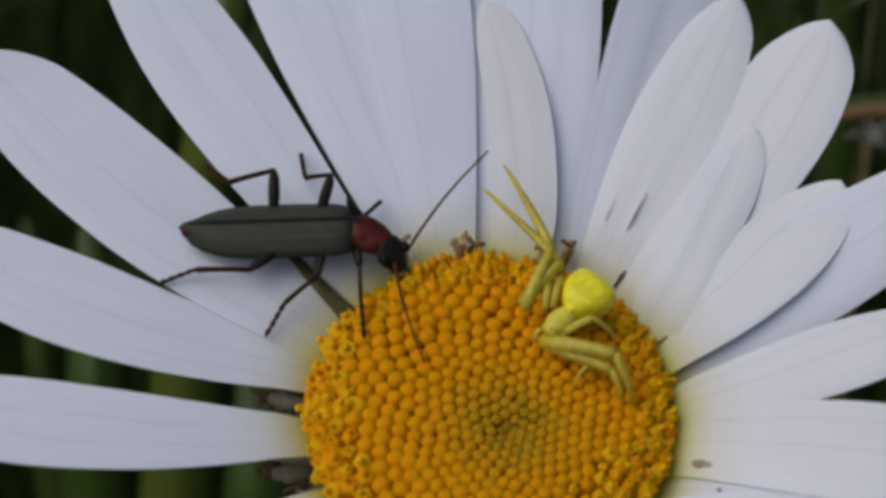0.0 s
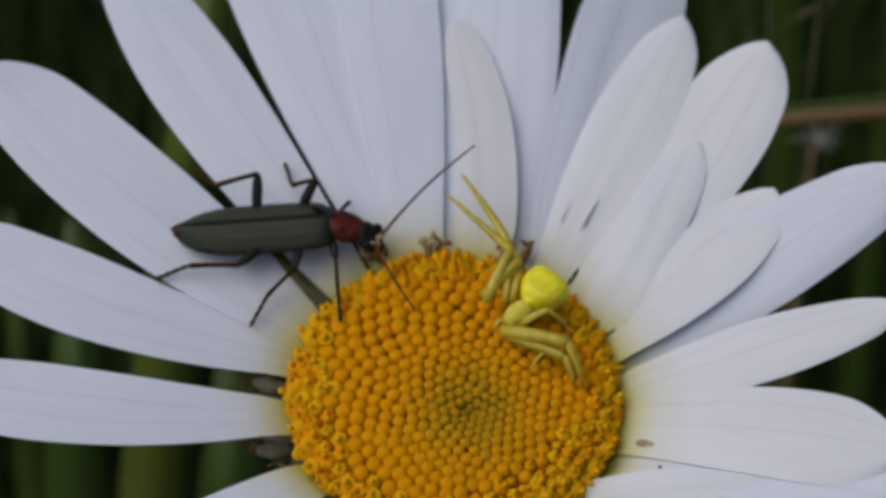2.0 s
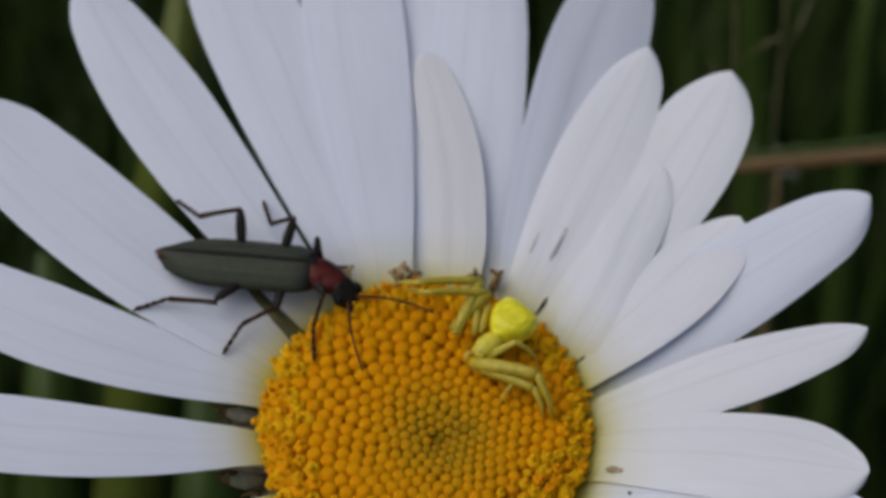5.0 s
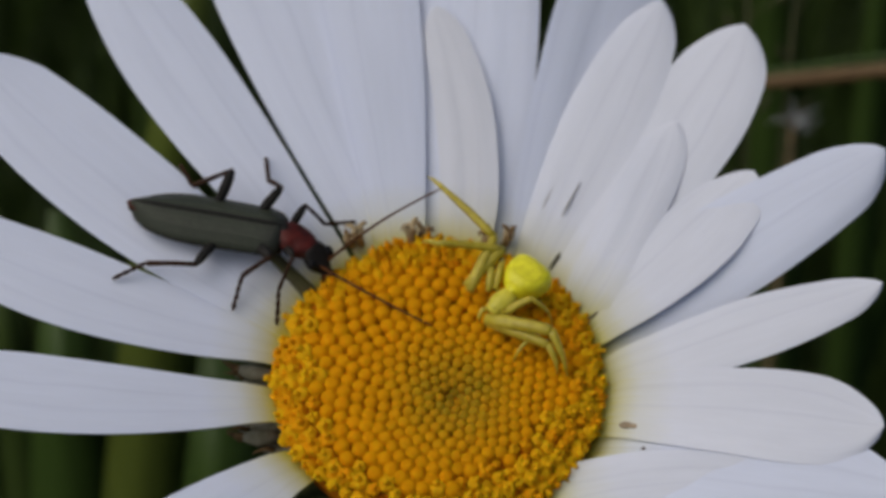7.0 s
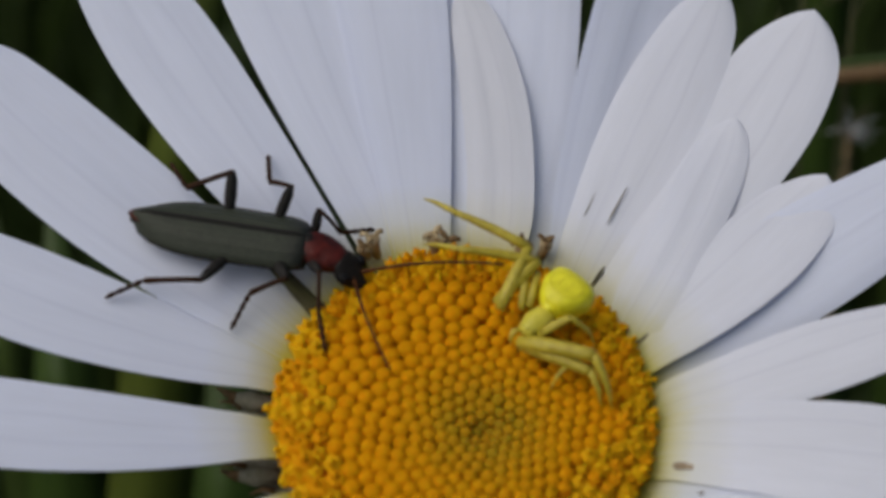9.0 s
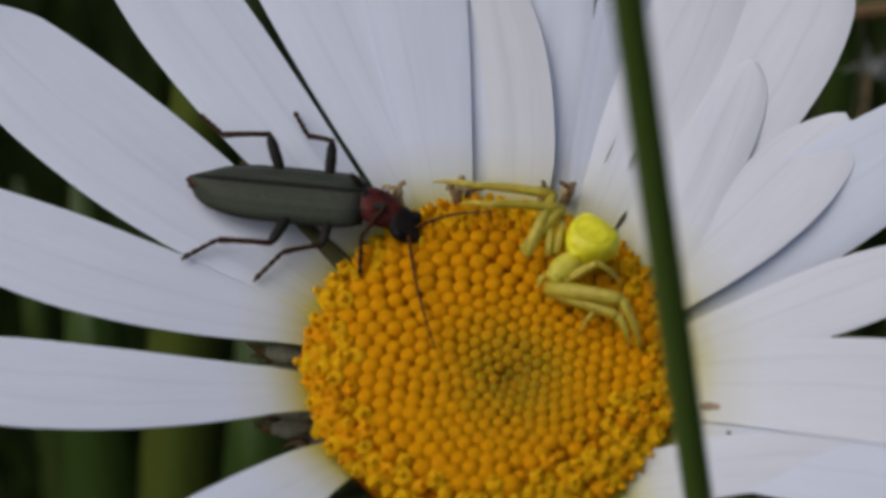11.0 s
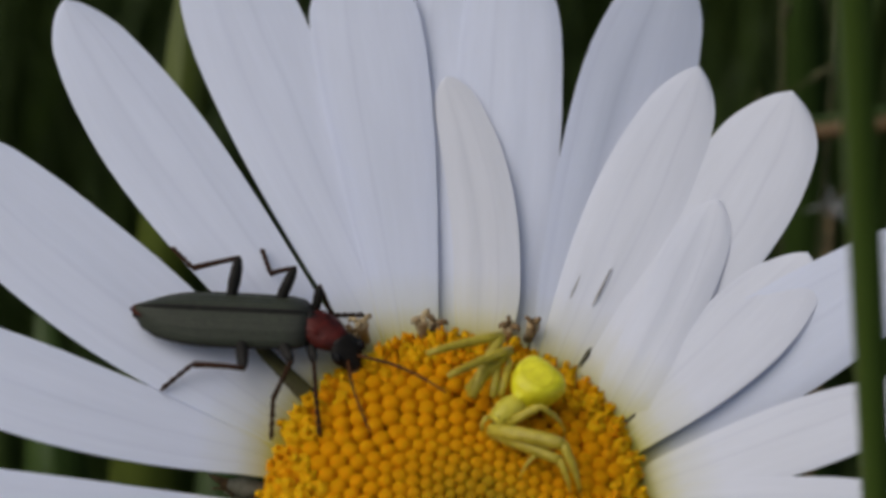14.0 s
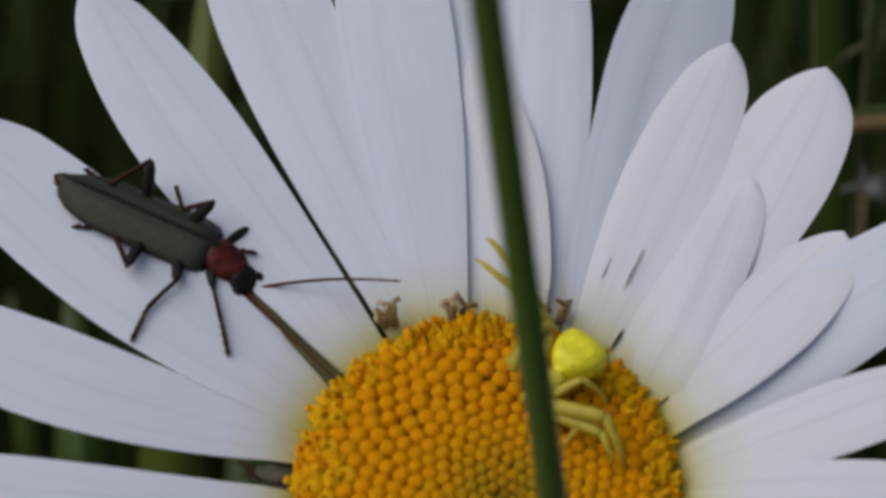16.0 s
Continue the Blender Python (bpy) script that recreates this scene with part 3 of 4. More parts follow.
def panicle(foot, top, seed, label):
    """A thin flowering grass stalk with spikelets along its upper end."""
    rnd = random.Random(seed)
    thing = tagged(new("flowering_grass"), label, "grass stalk", "flowering grasses behind the flower")
    foot, top = Vector(foot), Vector(top)
    bm = bmesh.new()
    pts = [foot.lerp(top, k / 14) + Vector((4 * math.sin(k / 4), 0, 0)) * (k / 14) for k in range(15)]
    tube(bm, pts, [0.34 - 0.015 * k for k in range(15)], 6)
    part("stem", bm, DULL, thing)
    for k in range(9):
        p = foot.lerp(top, 0.90 + 0.011 * k) + Vector((4 * math.sin((0.90 + 0.011 * k) * 3.5), 0, 0))
        d = Vector((rnd.uniform(-1, 1), rnd.uniform(-0.5, 0.5), rnd.uniform(0.3, 1.2))).normalized()
        bm = bmesh.new()
        l = rnd.uniform(3, 6)
        tube(bm, [p, p + d * l * 0.5, p + d * l * 0.62, p + d * l * 0.85, p + d * l], [0.07, 0.08, 0.26, 0.2, 0.04], 6)
        part("spikelet", bm, DULL, thing)


panicle((40, 90, -8), (29, 57, 446), 3, "thin pale flowering grass stalk with small spikelets")
panicle((52, 60, -8), (24.5, 57, 452), 4, "thin leaning flowering grass stalk with pale spikelets")


def seed_fluff():
    rnd = random.Random(8)
    thing = tagged(new("seed_tuft"), "small pale seed tuft caught on a grass stalk", "seed tuft")
    c = Vector((29.8, 60, 425.5))
    bm = bmesh.new()
    tube(bm, [(40, 70, -8), (37, 66, 200), (32, 62, 380), c], [0.6, 0.5, 0.4, 0.25], 6)
    part("stalk", bm, STRAW, thing)
    bm = bmesh.new()
    for k in range(34):
        d = Vector((rnd.gauss(0, 1), rnd.gauss(0, 0.6), rnd.gauss(0, 0.7))).normalized() * rnd.uniform(0.5, 2.6)
        tube(bm, [c, c + d * 0.5 + Vector((0, 0, 0.2)), c + d], [0.08, 0.07, 0.03], 4)
    part("fluff", bm, FLUFF, thing)


seed_fluff()

# ---- the daisy ----
FLOWER = pose(0, 0, 0.45, 17)
daisy = tagged(new("ox_eye_daisy"), "ox-eye daisy with white rays and a domed orange-yellow disc", "flower")
daisy.matrix_basis = FLOWER
DISC_R, HUB = 7.2, Vector((0.82, -1.55))


def petal_level(r):
    return -1.0 + 0.2 * max(0.0, r - 6.5)


def disc_level(x, y):
    r = math.hypot(x, y)
    d = math.hypot(x - HUB.x, y - HUB.y)
    return 0.62 - 0.012 * r * r - max(0, r - 6.2) ** 2 * 0.35 - 0.25 * math.exp(-d * d / 1.6) - 0.30 * math.exp(-d * d / 0.25)


def surface(x, y):
    """Height on which feet stand, in the flower's space."""
    r = math.hypot(x, y)
    return 0.75 - 0.012 * r * r if r < 7.4 else petal_level(r) + 0.45


def ray(az, r, heading, length, half, layer=0, root=0.35, sweep=0.0, round_from=0.70, swell=0.66, taper=0.36, roll=0.0, droop=0.0, cup=0.05, curl=0.0, material=PETAL, seed=0, label=""):
    """One ray floret: a thin grooved strap, built in its own space at its base with x along it."""
    rnd = random.Random(seed + 40)
    bx, by = r * math.cos(radians(az)), r * math.sin(radians(az))
    ca, sa = math.cos(radians(heading)), math.sin(radians(heading))
    r0 = math.hypot(bx, by)
    z0 = petal_level(r0) + 0.145 * layer
    nu, nv = 30, 14
    ph, wav, groove = rnd.uniform(0, 6), rnd.uniform(0.03, 0.08), rnd.uniform(-0.45, 0.45)
    roll += rnd.uniform(-0.07, 0.07)
    bm = bmesh.new()
    uvl = bm.loops.layers.uv.new("UVMap")

    def point(u, v, down):
        s = max(0.0, min(1.0, (u + 0.10) / swell))
        w = half * (root + (1 - root) * math.sin(s * math.pi / 2) ** 1.2)
        if u > round_from:
            w *= 1 - taper * ((u - round_from) / (1 - round_from)) ** 2.3
        end = 1 - 1.12 * half / length
        if u > end:
            w *= max(0.0, 1 - ((u - end) / (1 - end)) ** 2.0) ** 0.5
        x = length * u - w * v * 2 * sweep * u
        y = w * v + sweep * length * u * u
        wx, wy = bx + ca * x - sa * y, by + sa * x + ca * y
        rr = math.hypot(bx + ca * x, by + sa * x)
        z = petal_level(rr) - petal_level(r0) + 0.35 * math.sin(math.pi * min(1, u * 1.1)) - droop * u * u * length * 0.1
        z -= cup * half * v * v * (0.4 + 0.6 * u) + curl * half * max(0.0, -v) ** 4 * min(1.0, max(0.0, 2.5 * u))
        z += (0.016 * math.cos(v * 7.2 + ph) - 0.035 * math.exp(-((v - groove) / 0.16) ** 2)) * math.sin(math.pi * min(1, 0.1 + u * 0.9)) * min(1.0, half / 2)
        z += wav * math.sin(u * 7 + ph) * v + roll * w * v
        z -= 0.9 * max(0.0, 1 - (u + 0.10) / 0.2) ** 1.5 + (0.06 if down else 0.0)
        return (x, y, z)

    us = [-0.10 + i / 20 for i in range(19)] + [0.835, 0.865, 0.89, 0.912, 0.932, 0.95, 0.965, 0.977, 0.986, 0.993, 0.9975, 0.9998]
    top = [[bm.verts.new(point(u, -1 + 2 * j / nv, False)) for j in range(nv + 1)] for u in us]
    low = [[bm.verts.new(point(u, -1 + 2 * j / nv, True)) for j in range(nv + 1)] for u in us]

    def face(vs, uvs, rim=False):
        f = bm.faces.new(vs)
        f.tag = rim
        for l, uv in zip(f.loops, uvs):
            l[uvl].uv = uv

    for i in range(nu):
        for j in range(nv):
            q = [(us[i], j / nv), (us[i + 1], j / nv), (us[i + 1], (j + 1) / nv), (us[i], (j + 1) / nv)]
            face((top[i][j], top[i + 1][j], top[i + 1][j + 1], top[i][j + 1]), q)
            face((low[i][j + 1], low[i + 1][j + 1], low[i + 1][j], low[i][j]), q[::-1])
        for j in (0, nv):
            face((top[i][j], low[i][j], low[i + 1][j], top[i + 1][j]), [(us[i], j / nv)] * 2 + [(us[i + 1], j / nv)] * 2, True)
    for i in (0, nu):
        for j in range(nv):
            face((top[i][j], top[i][j + 1], low[i][j + 1], low[i][j]), [(us[i], j / nv)] * 4, True)
    for e in bm.edges:
        if len(e.link_faces) == 2 and e.link_faces[0].tag != e.link_faces[1].tag:
            e.smooth = False
    return part("ray_petal", bm, material, daisy, label, at(bx, by, z0, 0, 0, heading))


ray(-172.3, 7.18, -168.0, 15.17, 2.03, 0, 0.370, -0.198, 0.682, 0.849, 0.375, seed=1)
ray(163.4, 7.20, 177.0, 16.53, 2.16, 0, 0.330, -0.237, 0.521, 0.800, 0.364, seed=2)
swung_petal = ray(151.3, 7.24, 149.8, 20.35, 2.66, 1, 0.370, -0.150, 0.574, 0.628, 0.375, seed=3)
pulled_petal = ray(128.8, 7.32, 130.3, 22.56, 2.44, 0.6, 0.370, -0.103, 0.537, 0.747, 0.580, seed=4)
ray(108.6, 7.60, 115.5, 23.78, 2.77, -0.4, 0.370, -0.078, 0.661, 0.903, 0.454, seed=5)
ray(102.9, 7.43, 95.9, 20.14, 2.61, 1.8, 0.370, 0.014, 0.781, 0.921, 0.322, seed=6)
ray(89.0, 7.50, 90.5, 18.8, 2.00, -1.7, 0.30, 0.0, 0.6, seed=7)
ray(79.3, 7.20, 81.2, 13.16, 1.41, 2.1, 0.481, 0.248, 0.392, 0.300, 0.52, cup=0.04, material=PETAL_CREAM, seed=8, label="short cream inner petal")
ray(73.9, 7.22, 84.7, 20.62, 2.41, -0.8, 0.370, 0.023, 0.728, 0.724, 0.342, curl=0.06, seed=9)
ray(53.6, 7.21, 73.4, 22.42, 2.56, -1.8, 0.370, -0.033, 0.577, 0.839, 0.525, roll=0.42, seed=10)
ray(52.4, 7.20, 62.4, 16.45, 2.07, 1, 0.370, 0.022, 0.504, 0.654, 0.56, material=PETAL_WARM_LIT, curl=0.03, seed=11)
ray(37.3, 7.21, 47.6, 17.30, 2.54, 0, 0.403, 0.138, 0.586, 0.806, 0.44, material=PETAL_WARM_LIT, curl=0.04, seed=12)
ray(26.5, 7.00, 54.4, 11.26, 1.32, 3.0, 0.370, 0.133, 0.624, 0.300, 0.459, cup=0.03, material=PETAL_WARM_LIT, curl=0.06, seed=13, label="short inner petal")
ray(21.8, 7.09, 27.9, 11.05, 1.89, 2.0, 0.56, 0.235, 0.514, 0.775, 0.471, material=PETAL_WARM_LIT, curl=0.03, seed=14)
ray(19.5, 7.19, 27.5, 16.78, 2.41, -0.8, 0.56, 0.036, 0.336, 0.660, 0.504, roll=0.12, curl=0.11, seed=15)
ray(-0.5, 7.18, 11.0, 13.29, 1.62, 1, 0.56, 0.061, 0.445, 0.748, 0.635, material=PETAL_WARM_LIT, curl=0.08, seed=16)
ray(-11.4, 7.22, -10.1, 12.15, 2.41, 0.8, 0.56, -0.047, 0.559, 0.960, 0.348, material=PETAL_WARM_LIT, curl=0.08, seed=17)
ray(-55.2, 7.38, 12.0, 10.69, 1.22, 0.3, 0.899, -0.218, 0.200, 0.300, 0.750, material=PETAL_WARM_LIT, seed=18)
ray(-30.0, 7.40, -15.0, 13.4, 2.5, -1.5, 0.45, 0.0, 0.55, seed=19)
for az, seed in ((-60, 20), (-85, 21), (-111, 22)):
    hanging = ray(az, 7.2, az, 10.8, 2.3, 0, seed=seed, label="drooping white petal")
    hanging.matrix_basis = hanging.matrix_basis @ pose(0, 0, 0, 0, 58, 0)
ray(140.6, 7.0, 139.0, 7.0, 0.30, -0.6, 1.6, -0.10, 0.12, cup=0.5, material=SHRIVELLED_AND_GAP, seed=30, label="shrivelled olive ray petal")
ray(-146.4, 7.22, -136.7, 12.81, 2.13, 0, 0.370, 0.000, 0.600, 0.816, 0.360, seed=23)

# base of the head, bracts and stem
bm = bmesh.new()
rows = []
for r, z in ((1.0, -4.6), (3.6, -4.3), (6.0, -3.2), (7.2, -1.9), (7.3, -1.1), (7.0, -0.45), (6.3, -0.08), (4.0, 0.1), (2.0, 0.1), (0.5, -0.05)):
    rows.append([(r * math.cos(2 * math.pi * k / 36), r * math.sin(2 * math.pi * k / 36), z) for k in range(36)])
grid_surface(bm, rows)
disc = part("disc", bm, DISC_BASE, daisy, "domed orange disc base carrying the florets")


def bract(az, length, brown):
    bm = bmesh.new()
    rows = []
    for i in range(9):
        u = i / 8
        w = 1.0 * (1 - u ** 2.2) + 0.05
        r = 5.6 + length * u
        z = -3.4 + 1.15 * u - 0.5 * u * u
        rows.append([(r, -w, z), (r, 0, z - 0.25), (r, w, z), (r, 0, z + 0.05)])
    grid_surface(bm, rows)
    ob = part("bract", bm, PALE_BRACT if brown else SEPAL, daisy, "pale grey bract with a dry brown tip" if brown else "", at(0, 0, 0, 0, 0, az))
    if brown:
        bm = bmesh.new()
        tube(bm, [(r - 0.5, 0.15, z + 0.08), (r - 0.1, -0.05, z + 0.12), (r + 0.5, 0.1, z + 0.2)], [0.26, 0.22, 0.04], 7, 0.5)
        part("bract_tip", bm, WITHERED, ob, "dry brown curled tip")


for k in range(20):
    bract(-172 + 18 * k, 3.6 + 0.5 * math.sin(5 * k), k in (0, 19, 1))
for k in range(20):
    bract(-163 + 18 * k, 2.7 + 0.4 * math.sin(3 * k), k in (0, 18))


def withered(x, y, h, seed, tip=CROWN):
    """The dry curled remains of an old floret at the rim: a pale tube with a brown hooked crown."""
    rnd = random.Random(seed)
    bm = bmesh.new()
    z = -0.6
    tube(bm, [(0, 0, z), (0.05, 0.1, z + 0.5 * h), (0.0, 0.2, z + 0.9 * h), (0.02, 0.22, z + h)], [0.20, 0.22, 0.30, 0.26], 8)
    tubed = part("withered_floret", bm, TAN, daisy, "dry tan curled floret", at(x, y, 0, 0, 0, seed * 70))
    bm = bmesh.new()
    for k in range(3):
        a = 2.1 * k + rnd.uniform(-0.5, 0.5)
        c, s = math.cos(a), math.sin(a)
        o = rnd.uniform(0.32, 0.52)
        tube(bm, [(0.05 * c, 0.2 + 0.05 * s, z + h * 0.92), (0.6 * o * c, 0.2 + 0.6 * o * s, z + h * 1.12), (o * c, 0.2 + o * s, z + h * 1.10), (1.1 * o * c, 0.2 + 1.1 * o * s, z + h * 0.95)], [0.13, 0.14, 0.10, 0.04], 6, 0.7)
    part("crown", bm, tip, tubed, "brown shrivelled crown")


def gap_strip(a, b, width, material, label):
    """A narrow strip coloured as the shade in a gap between petals."""
    bm = bmesh.new()
    a, b = Vector(a), Vector(b)
    tube(bm, [a, a.lerp(b, 0.3), a.lerp(b, 0.7), b], [0.02, width * 0.7, width, 0.02], 6, 0.3)
    part("petal_scar", bm, material, daisy, label)


gap_strip((6.92, 10.17, 0.70), (6.00, 8.50, 0.25), 0.055, GAP_SHADE, "dark strip for the shade between two petals")
# olive strips stand in for the shade between petal bases
gap_strip((5.28, 6.00, -0.66), (5.86, 6.80, -0.35), 0.13, SHRIVELLED_AND_GAP, "dark olive strip for the shaded gap between two petal bases")
gap_strip((6.60, 2.80, -0.50), (7.61, 3.45, -0.26), 0.07, GAP_SHADE, "olive strip for the shaded gap between two petal bases")
gap_strip((5.80, 10.48, 0.54), (5.10, 9.00, 0.21), 0.045, GAP_SHADE, "dark strip for the shade between petal folds")
bm = bmesh.new()
blob(bm, (8.20, -2.70, -0.37), (0.34, 0.18, 0.045))
blob(bm, (8.52, -2.78, -0.32), (0.22, 0.13, 0.035))
part("petal_scar", bm, PALE_TAN, daisy, "small pale brown blemish")
part("petal_scar", blob(bmesh.new(), (8.78, -4.16, 0.08), (0.10, 0.08, 0.05), 8), WITHERED, daisy, "tiny dark speck")

for way in (((-7.4, 1.0, -1.9), (-8.5, 1.15, -1.75), (-9.2, 1.35, -1.75), (-9.9, 1.75, -1.7)), ((-7.2, -2.1, -2.1), (-8.1, -2.2, -1.95), (-8.9, -2.2, -1.9), (-9.5, -2.0, -1.8))):
    a, b, c, d = way
    dry = part("dry_bract", tube(bmesh.new(), [a, b, c], [0.30, 0.44, 0.18], 9, 0.6), PALE_BRACT, daisy, "pale grey papery bract")
    part("bract_tip", tube(bmesh.new(), [b, c, d], [0.14, 0.24, 0.04], 7, 0.6), WITHERED, dry, "brown dry bract tip")
withered(-1.05, 7.30, 1.6, 1, TAN)
withered(-3.55, 7.55, 1.4, 2, TAN)
withered(-3.95, 7.50, 0.8, 7)
withered(2.35, 7.35, 1.35, 3)
withered(3.25, 7.45, 1.0, 4)
withered(-0.65, 7.50, 0.9, 5)

bm = bmesh.new()
back = FLOWER.inverted()
stem_pts = [back @ Vector(p) / MM for p in ((0.0, 0.0011, 0.4462), (0.0, 0.003, 0.440), (0.001, 0.006, 0.42), (0.004, 0.010, 0.30), (0.002, 0.012, 0.12), (0.0, 0.012, -0.01))]
tube(bm, stem_pts, [2.4, 1.3, 1.05, 1.1, 1.2, 1.35], 10)
part("stem", bm, SEPAL, daisy, "slender green flower stem")


def bud_mesh(name, material, lobes):
    """A closed disc floret: a plump knob with a faint five-fold crown."""
    bm = bmesh.new()
    prof = ((0.80, -1.5), (0.92, -0.8), (1.0, -0.2), (1.0, 0.2), (0.91, 0.52), (0.68, 0.75), (0.34, 0.85))
    rows = [[(r * (1 + lobes * math.cos(5 * a) * (i > 4)) * math.cos(a), r * (1 + lobes * math.cos(5 * a) * (i > 4)) * math.sin(a), z) for a in (2 * math.pi * k / 10 for k in range(10))] for i, (r, z) in enumerate(prof)]
    vs = grid_surface(bm, rows, cap=False)
    tip = bm.verts.new((0, 0, 0.84))
    for k in range(10):
        bm.faces.new((vs[-1][k], vs[-1][(k + 1) % 10], tip))
    bmesh.ops.scale(bm, vec=(0.30, 0.30, 0.30), verts=bm.verts)
    return mesh_of(name, bm, material)


def open_mesh(name, material, seed):
    """An open disc floret in one skin: tube, five spread lobes, throat and a knobbed style."""
    rnd = random.Random(seed)
    bm = bmesh.new()
    sides = 15
    reach = [rnd.uniform(0.26, 0.37) for _ in range(5)]
    lift = [rnd.uniform(0.10, 0.42) for _ in range(5)]
    h, lean = rnd.uniform(0.28, 0.42), rnd.uniform(-0.06, 0.06)
    rows = []
    for r, z, star in ((0.16, -0.8, 0), (0.22, -0.3, 0), (0.27, -0.08, 0.35), (0.0, 0.0, 1), (0.22, 0.20, 0.25), (0.15, 0.20, 0), (0.09, h * 0.6, 0), (0.09, h * 0.85, 0), (0.12, h, 0), (0.04, h + 0.07, 0)):
        ring = []
        for k in range(sides):
            a, lobe, tip = 2 * math.pi * k / sides, k // 3, k % 3 == 1
            out = reach[lobe] if tip else 0.27
            rr = r * (1 - star) + out * star
            ring.append((rr * math.cos(a) + lean * max(0, z), rr * math.sin(a), z + star * (lift[lobe] if tip else 0)))
        rows.append(ring)
    grid_surface(bm, rows)
    return mesh_of(name, bm, material)


BUDS = [bud_mesh("disc_floret", BUD, l) for l in (0.10, 0.03, -0.06)]
CRUMBS = [bud_mesh("faded_floret", m, l) for m, l in ((OPEN, 0.3), (POLLEN, -0.35))]
OPENS = [open_mesh("open_floret", m, s) for m, s in ((OPEN, 1), (POLLEN, 2), (OPEN, 3), (OPEN, 4), (POLLEN, 5), (OPEN, 6))]


def spacing(p):
    """Distance between neighbouring florets: small at the growing point, wide at the rim."""
    d = np.hypot(p[:, 0] - HUB.x, p[:, 1] - HUB.y)
    return 0.42 + 0.35 * np.clip(d / 5.5, 0, 1) ** 0.95 - 0.08 * np.clip((p[:, 0] - HUB.x) / 6, 0, 1)


def packed(total):
    """Floret places: a sunflower spiral, eased apart until they pack evenly."""
    n = np.arange(total)
    r, a = DISC_R * ((n + 0.5) / total) ** 0.56, n * 2.399963
    k = 1 - (r / DISC_R) ** 1.5
    p = np.stack((r * np.cos(a) + HUB.x * k, r * np.sin(a) + HUB.y * k), 1)
    for step in range(90):
        d = p[:, None] - p[None]
        dist = np.hypot(d[..., 0], d[..., 1]) + np.eye(total) * 9
        want = spacing(p)
        want = (want[:, None] + want[None]) / 2 * 1.04
        push = np.clip(want - dist, 0, None) / dist * 0.24
        p += (d * push[..., None]).sum(1)
        r = np.hypot(p[:, 0], p[:, 1])
        p *= np.minimum(1, DISC_R / r)[:, None]
    return p


def florets():
    rnd = random.Random(11)
    places = packed(500)
    gaps = spacing(places)
    hub_way = np.hypot(places[:, 0] - HUB.x, places[:, 1] - HUB.y)
    for n, (px, py) in enumerate(places.tolist()):
        gap, r = float(gaps[n]), math.hypot(px, py)
        size = gap * 0.535 / 0.30
        e = 0.05
        nx = (disc_level(px - e, py) - disc_level(px + e, py)) / (2 * e)
        ny = (disc_level(px, py - e) - disc_level(px, py + e)) / (2 * e)
        up = Vector((nx, ny, 1)).normalized()
        turn = up.to_track_quat("Z", "Y").to_matrix().to_4x4() @ pose(0, 0, 0, rnd.uniform(-8, 8), rnd.uniform(-8, 8), rnd.uniform(0, 360))
        here = Matrix.Translation(Vector((px, py, disc_level(px, py) - 0.12 + rnd.uniform(-0.035, 0.035))) * MM)
        edge = 5.55 + 0.45 * math.sin(3 * math.atan2(py, px) + 1.0)
        if r < edge or (r < edge + 0.5 and rnd.random() < 0.5):
            if hub_way[n] > 1 and rnd.random() < 0.006:
                continue
            s = size * rnd.uniform(0.92, 1.05)
            part("disc_floret", BUDS[rnd.randrange(3)], None, disc, m=here @ turn @ Matrix.Diagonal((s, s, s * rnd.uniform(0.95, 1.15), 1)))
        else:
            s = gap * 1.6 * rnd.uniform(0.7, 1.25)
            part("open_floret", OPENS[rnd.randrange(6)], None, disc, m=here @ turn @ pose(0, 0, 0, rnd.uniform(-26, 26), rnd.uniform(-26, 26)) @ Matrix.Diagonal((s, s, s, 1)))
    # the ragged outer rings, and a taller tuft where the oldest florets stand
    for n in range(260):
        a, r = rnd.uniform(0, 6.283), rnd.uniform(6.2, 7.4)
        rim_floret(rnd, a, r, -0.2 - 0.45 * max(0, r - 6.5) + rnd.uniform(-0.1, 0.25), rnd.uniform(0.42, 0.72))
    for n in range(150):
        a, r = rnd.uniform(0, 6.283), rnd.uniform(6.0, 7.2)
        s = rnd.uniform(0.7, 1.15)
        part("disc_floret", CRUMBS[rnd.randrange(2)], None, disc, m=at(r * math.cos(a), r * math.sin(a), -0.22 - 0.45 * max(0, r - 6.5), rnd.uniform(-30, 30), rnd.uniform(-30, 30), rnd.uniform(0, 72)) @ Matrix.Diagonal((s, s, s * rnd.uniform(1.0, 1.4), 1)))
    for n in range(64):
        a, r = radians(rnd.gauss(100, 17)), rnd.uniform(5.5, 7.1)
        rim_floret(rnd, a, r, 0.12 + rnd.uniform(0, 0.40), rnd.uniform(0.50, 0.78))


def rim_floret(rnd, a, r, z, s):
    """One open floret leaning outward from the rim."""
    out = Vector((math.cos(a) * 0.7, math.sin(a) * 0.7, 1)).to_track_quat("Z", "Y").to_matrix().to_4x4()
    part("open_floret", OPENS[rnd.randrange(6)], None, disc, m=at(r * math.cos(a), r * math.sin(a), z) @ out @ pose(0, 0, 0, rnd.uniform(-18, 18), rnd.uniform(-18, 18), rnd.uniform(0, 72)) @ Matrix.Diagonal((s, s, s * 1.15, 1)))


# ---- the beetle; x runs forward, its origin lies between the shoulders ----
beetle = tagged(new("soldier_beetle"), "slender grey-green beetle with a dark red neck shield", "beetle")


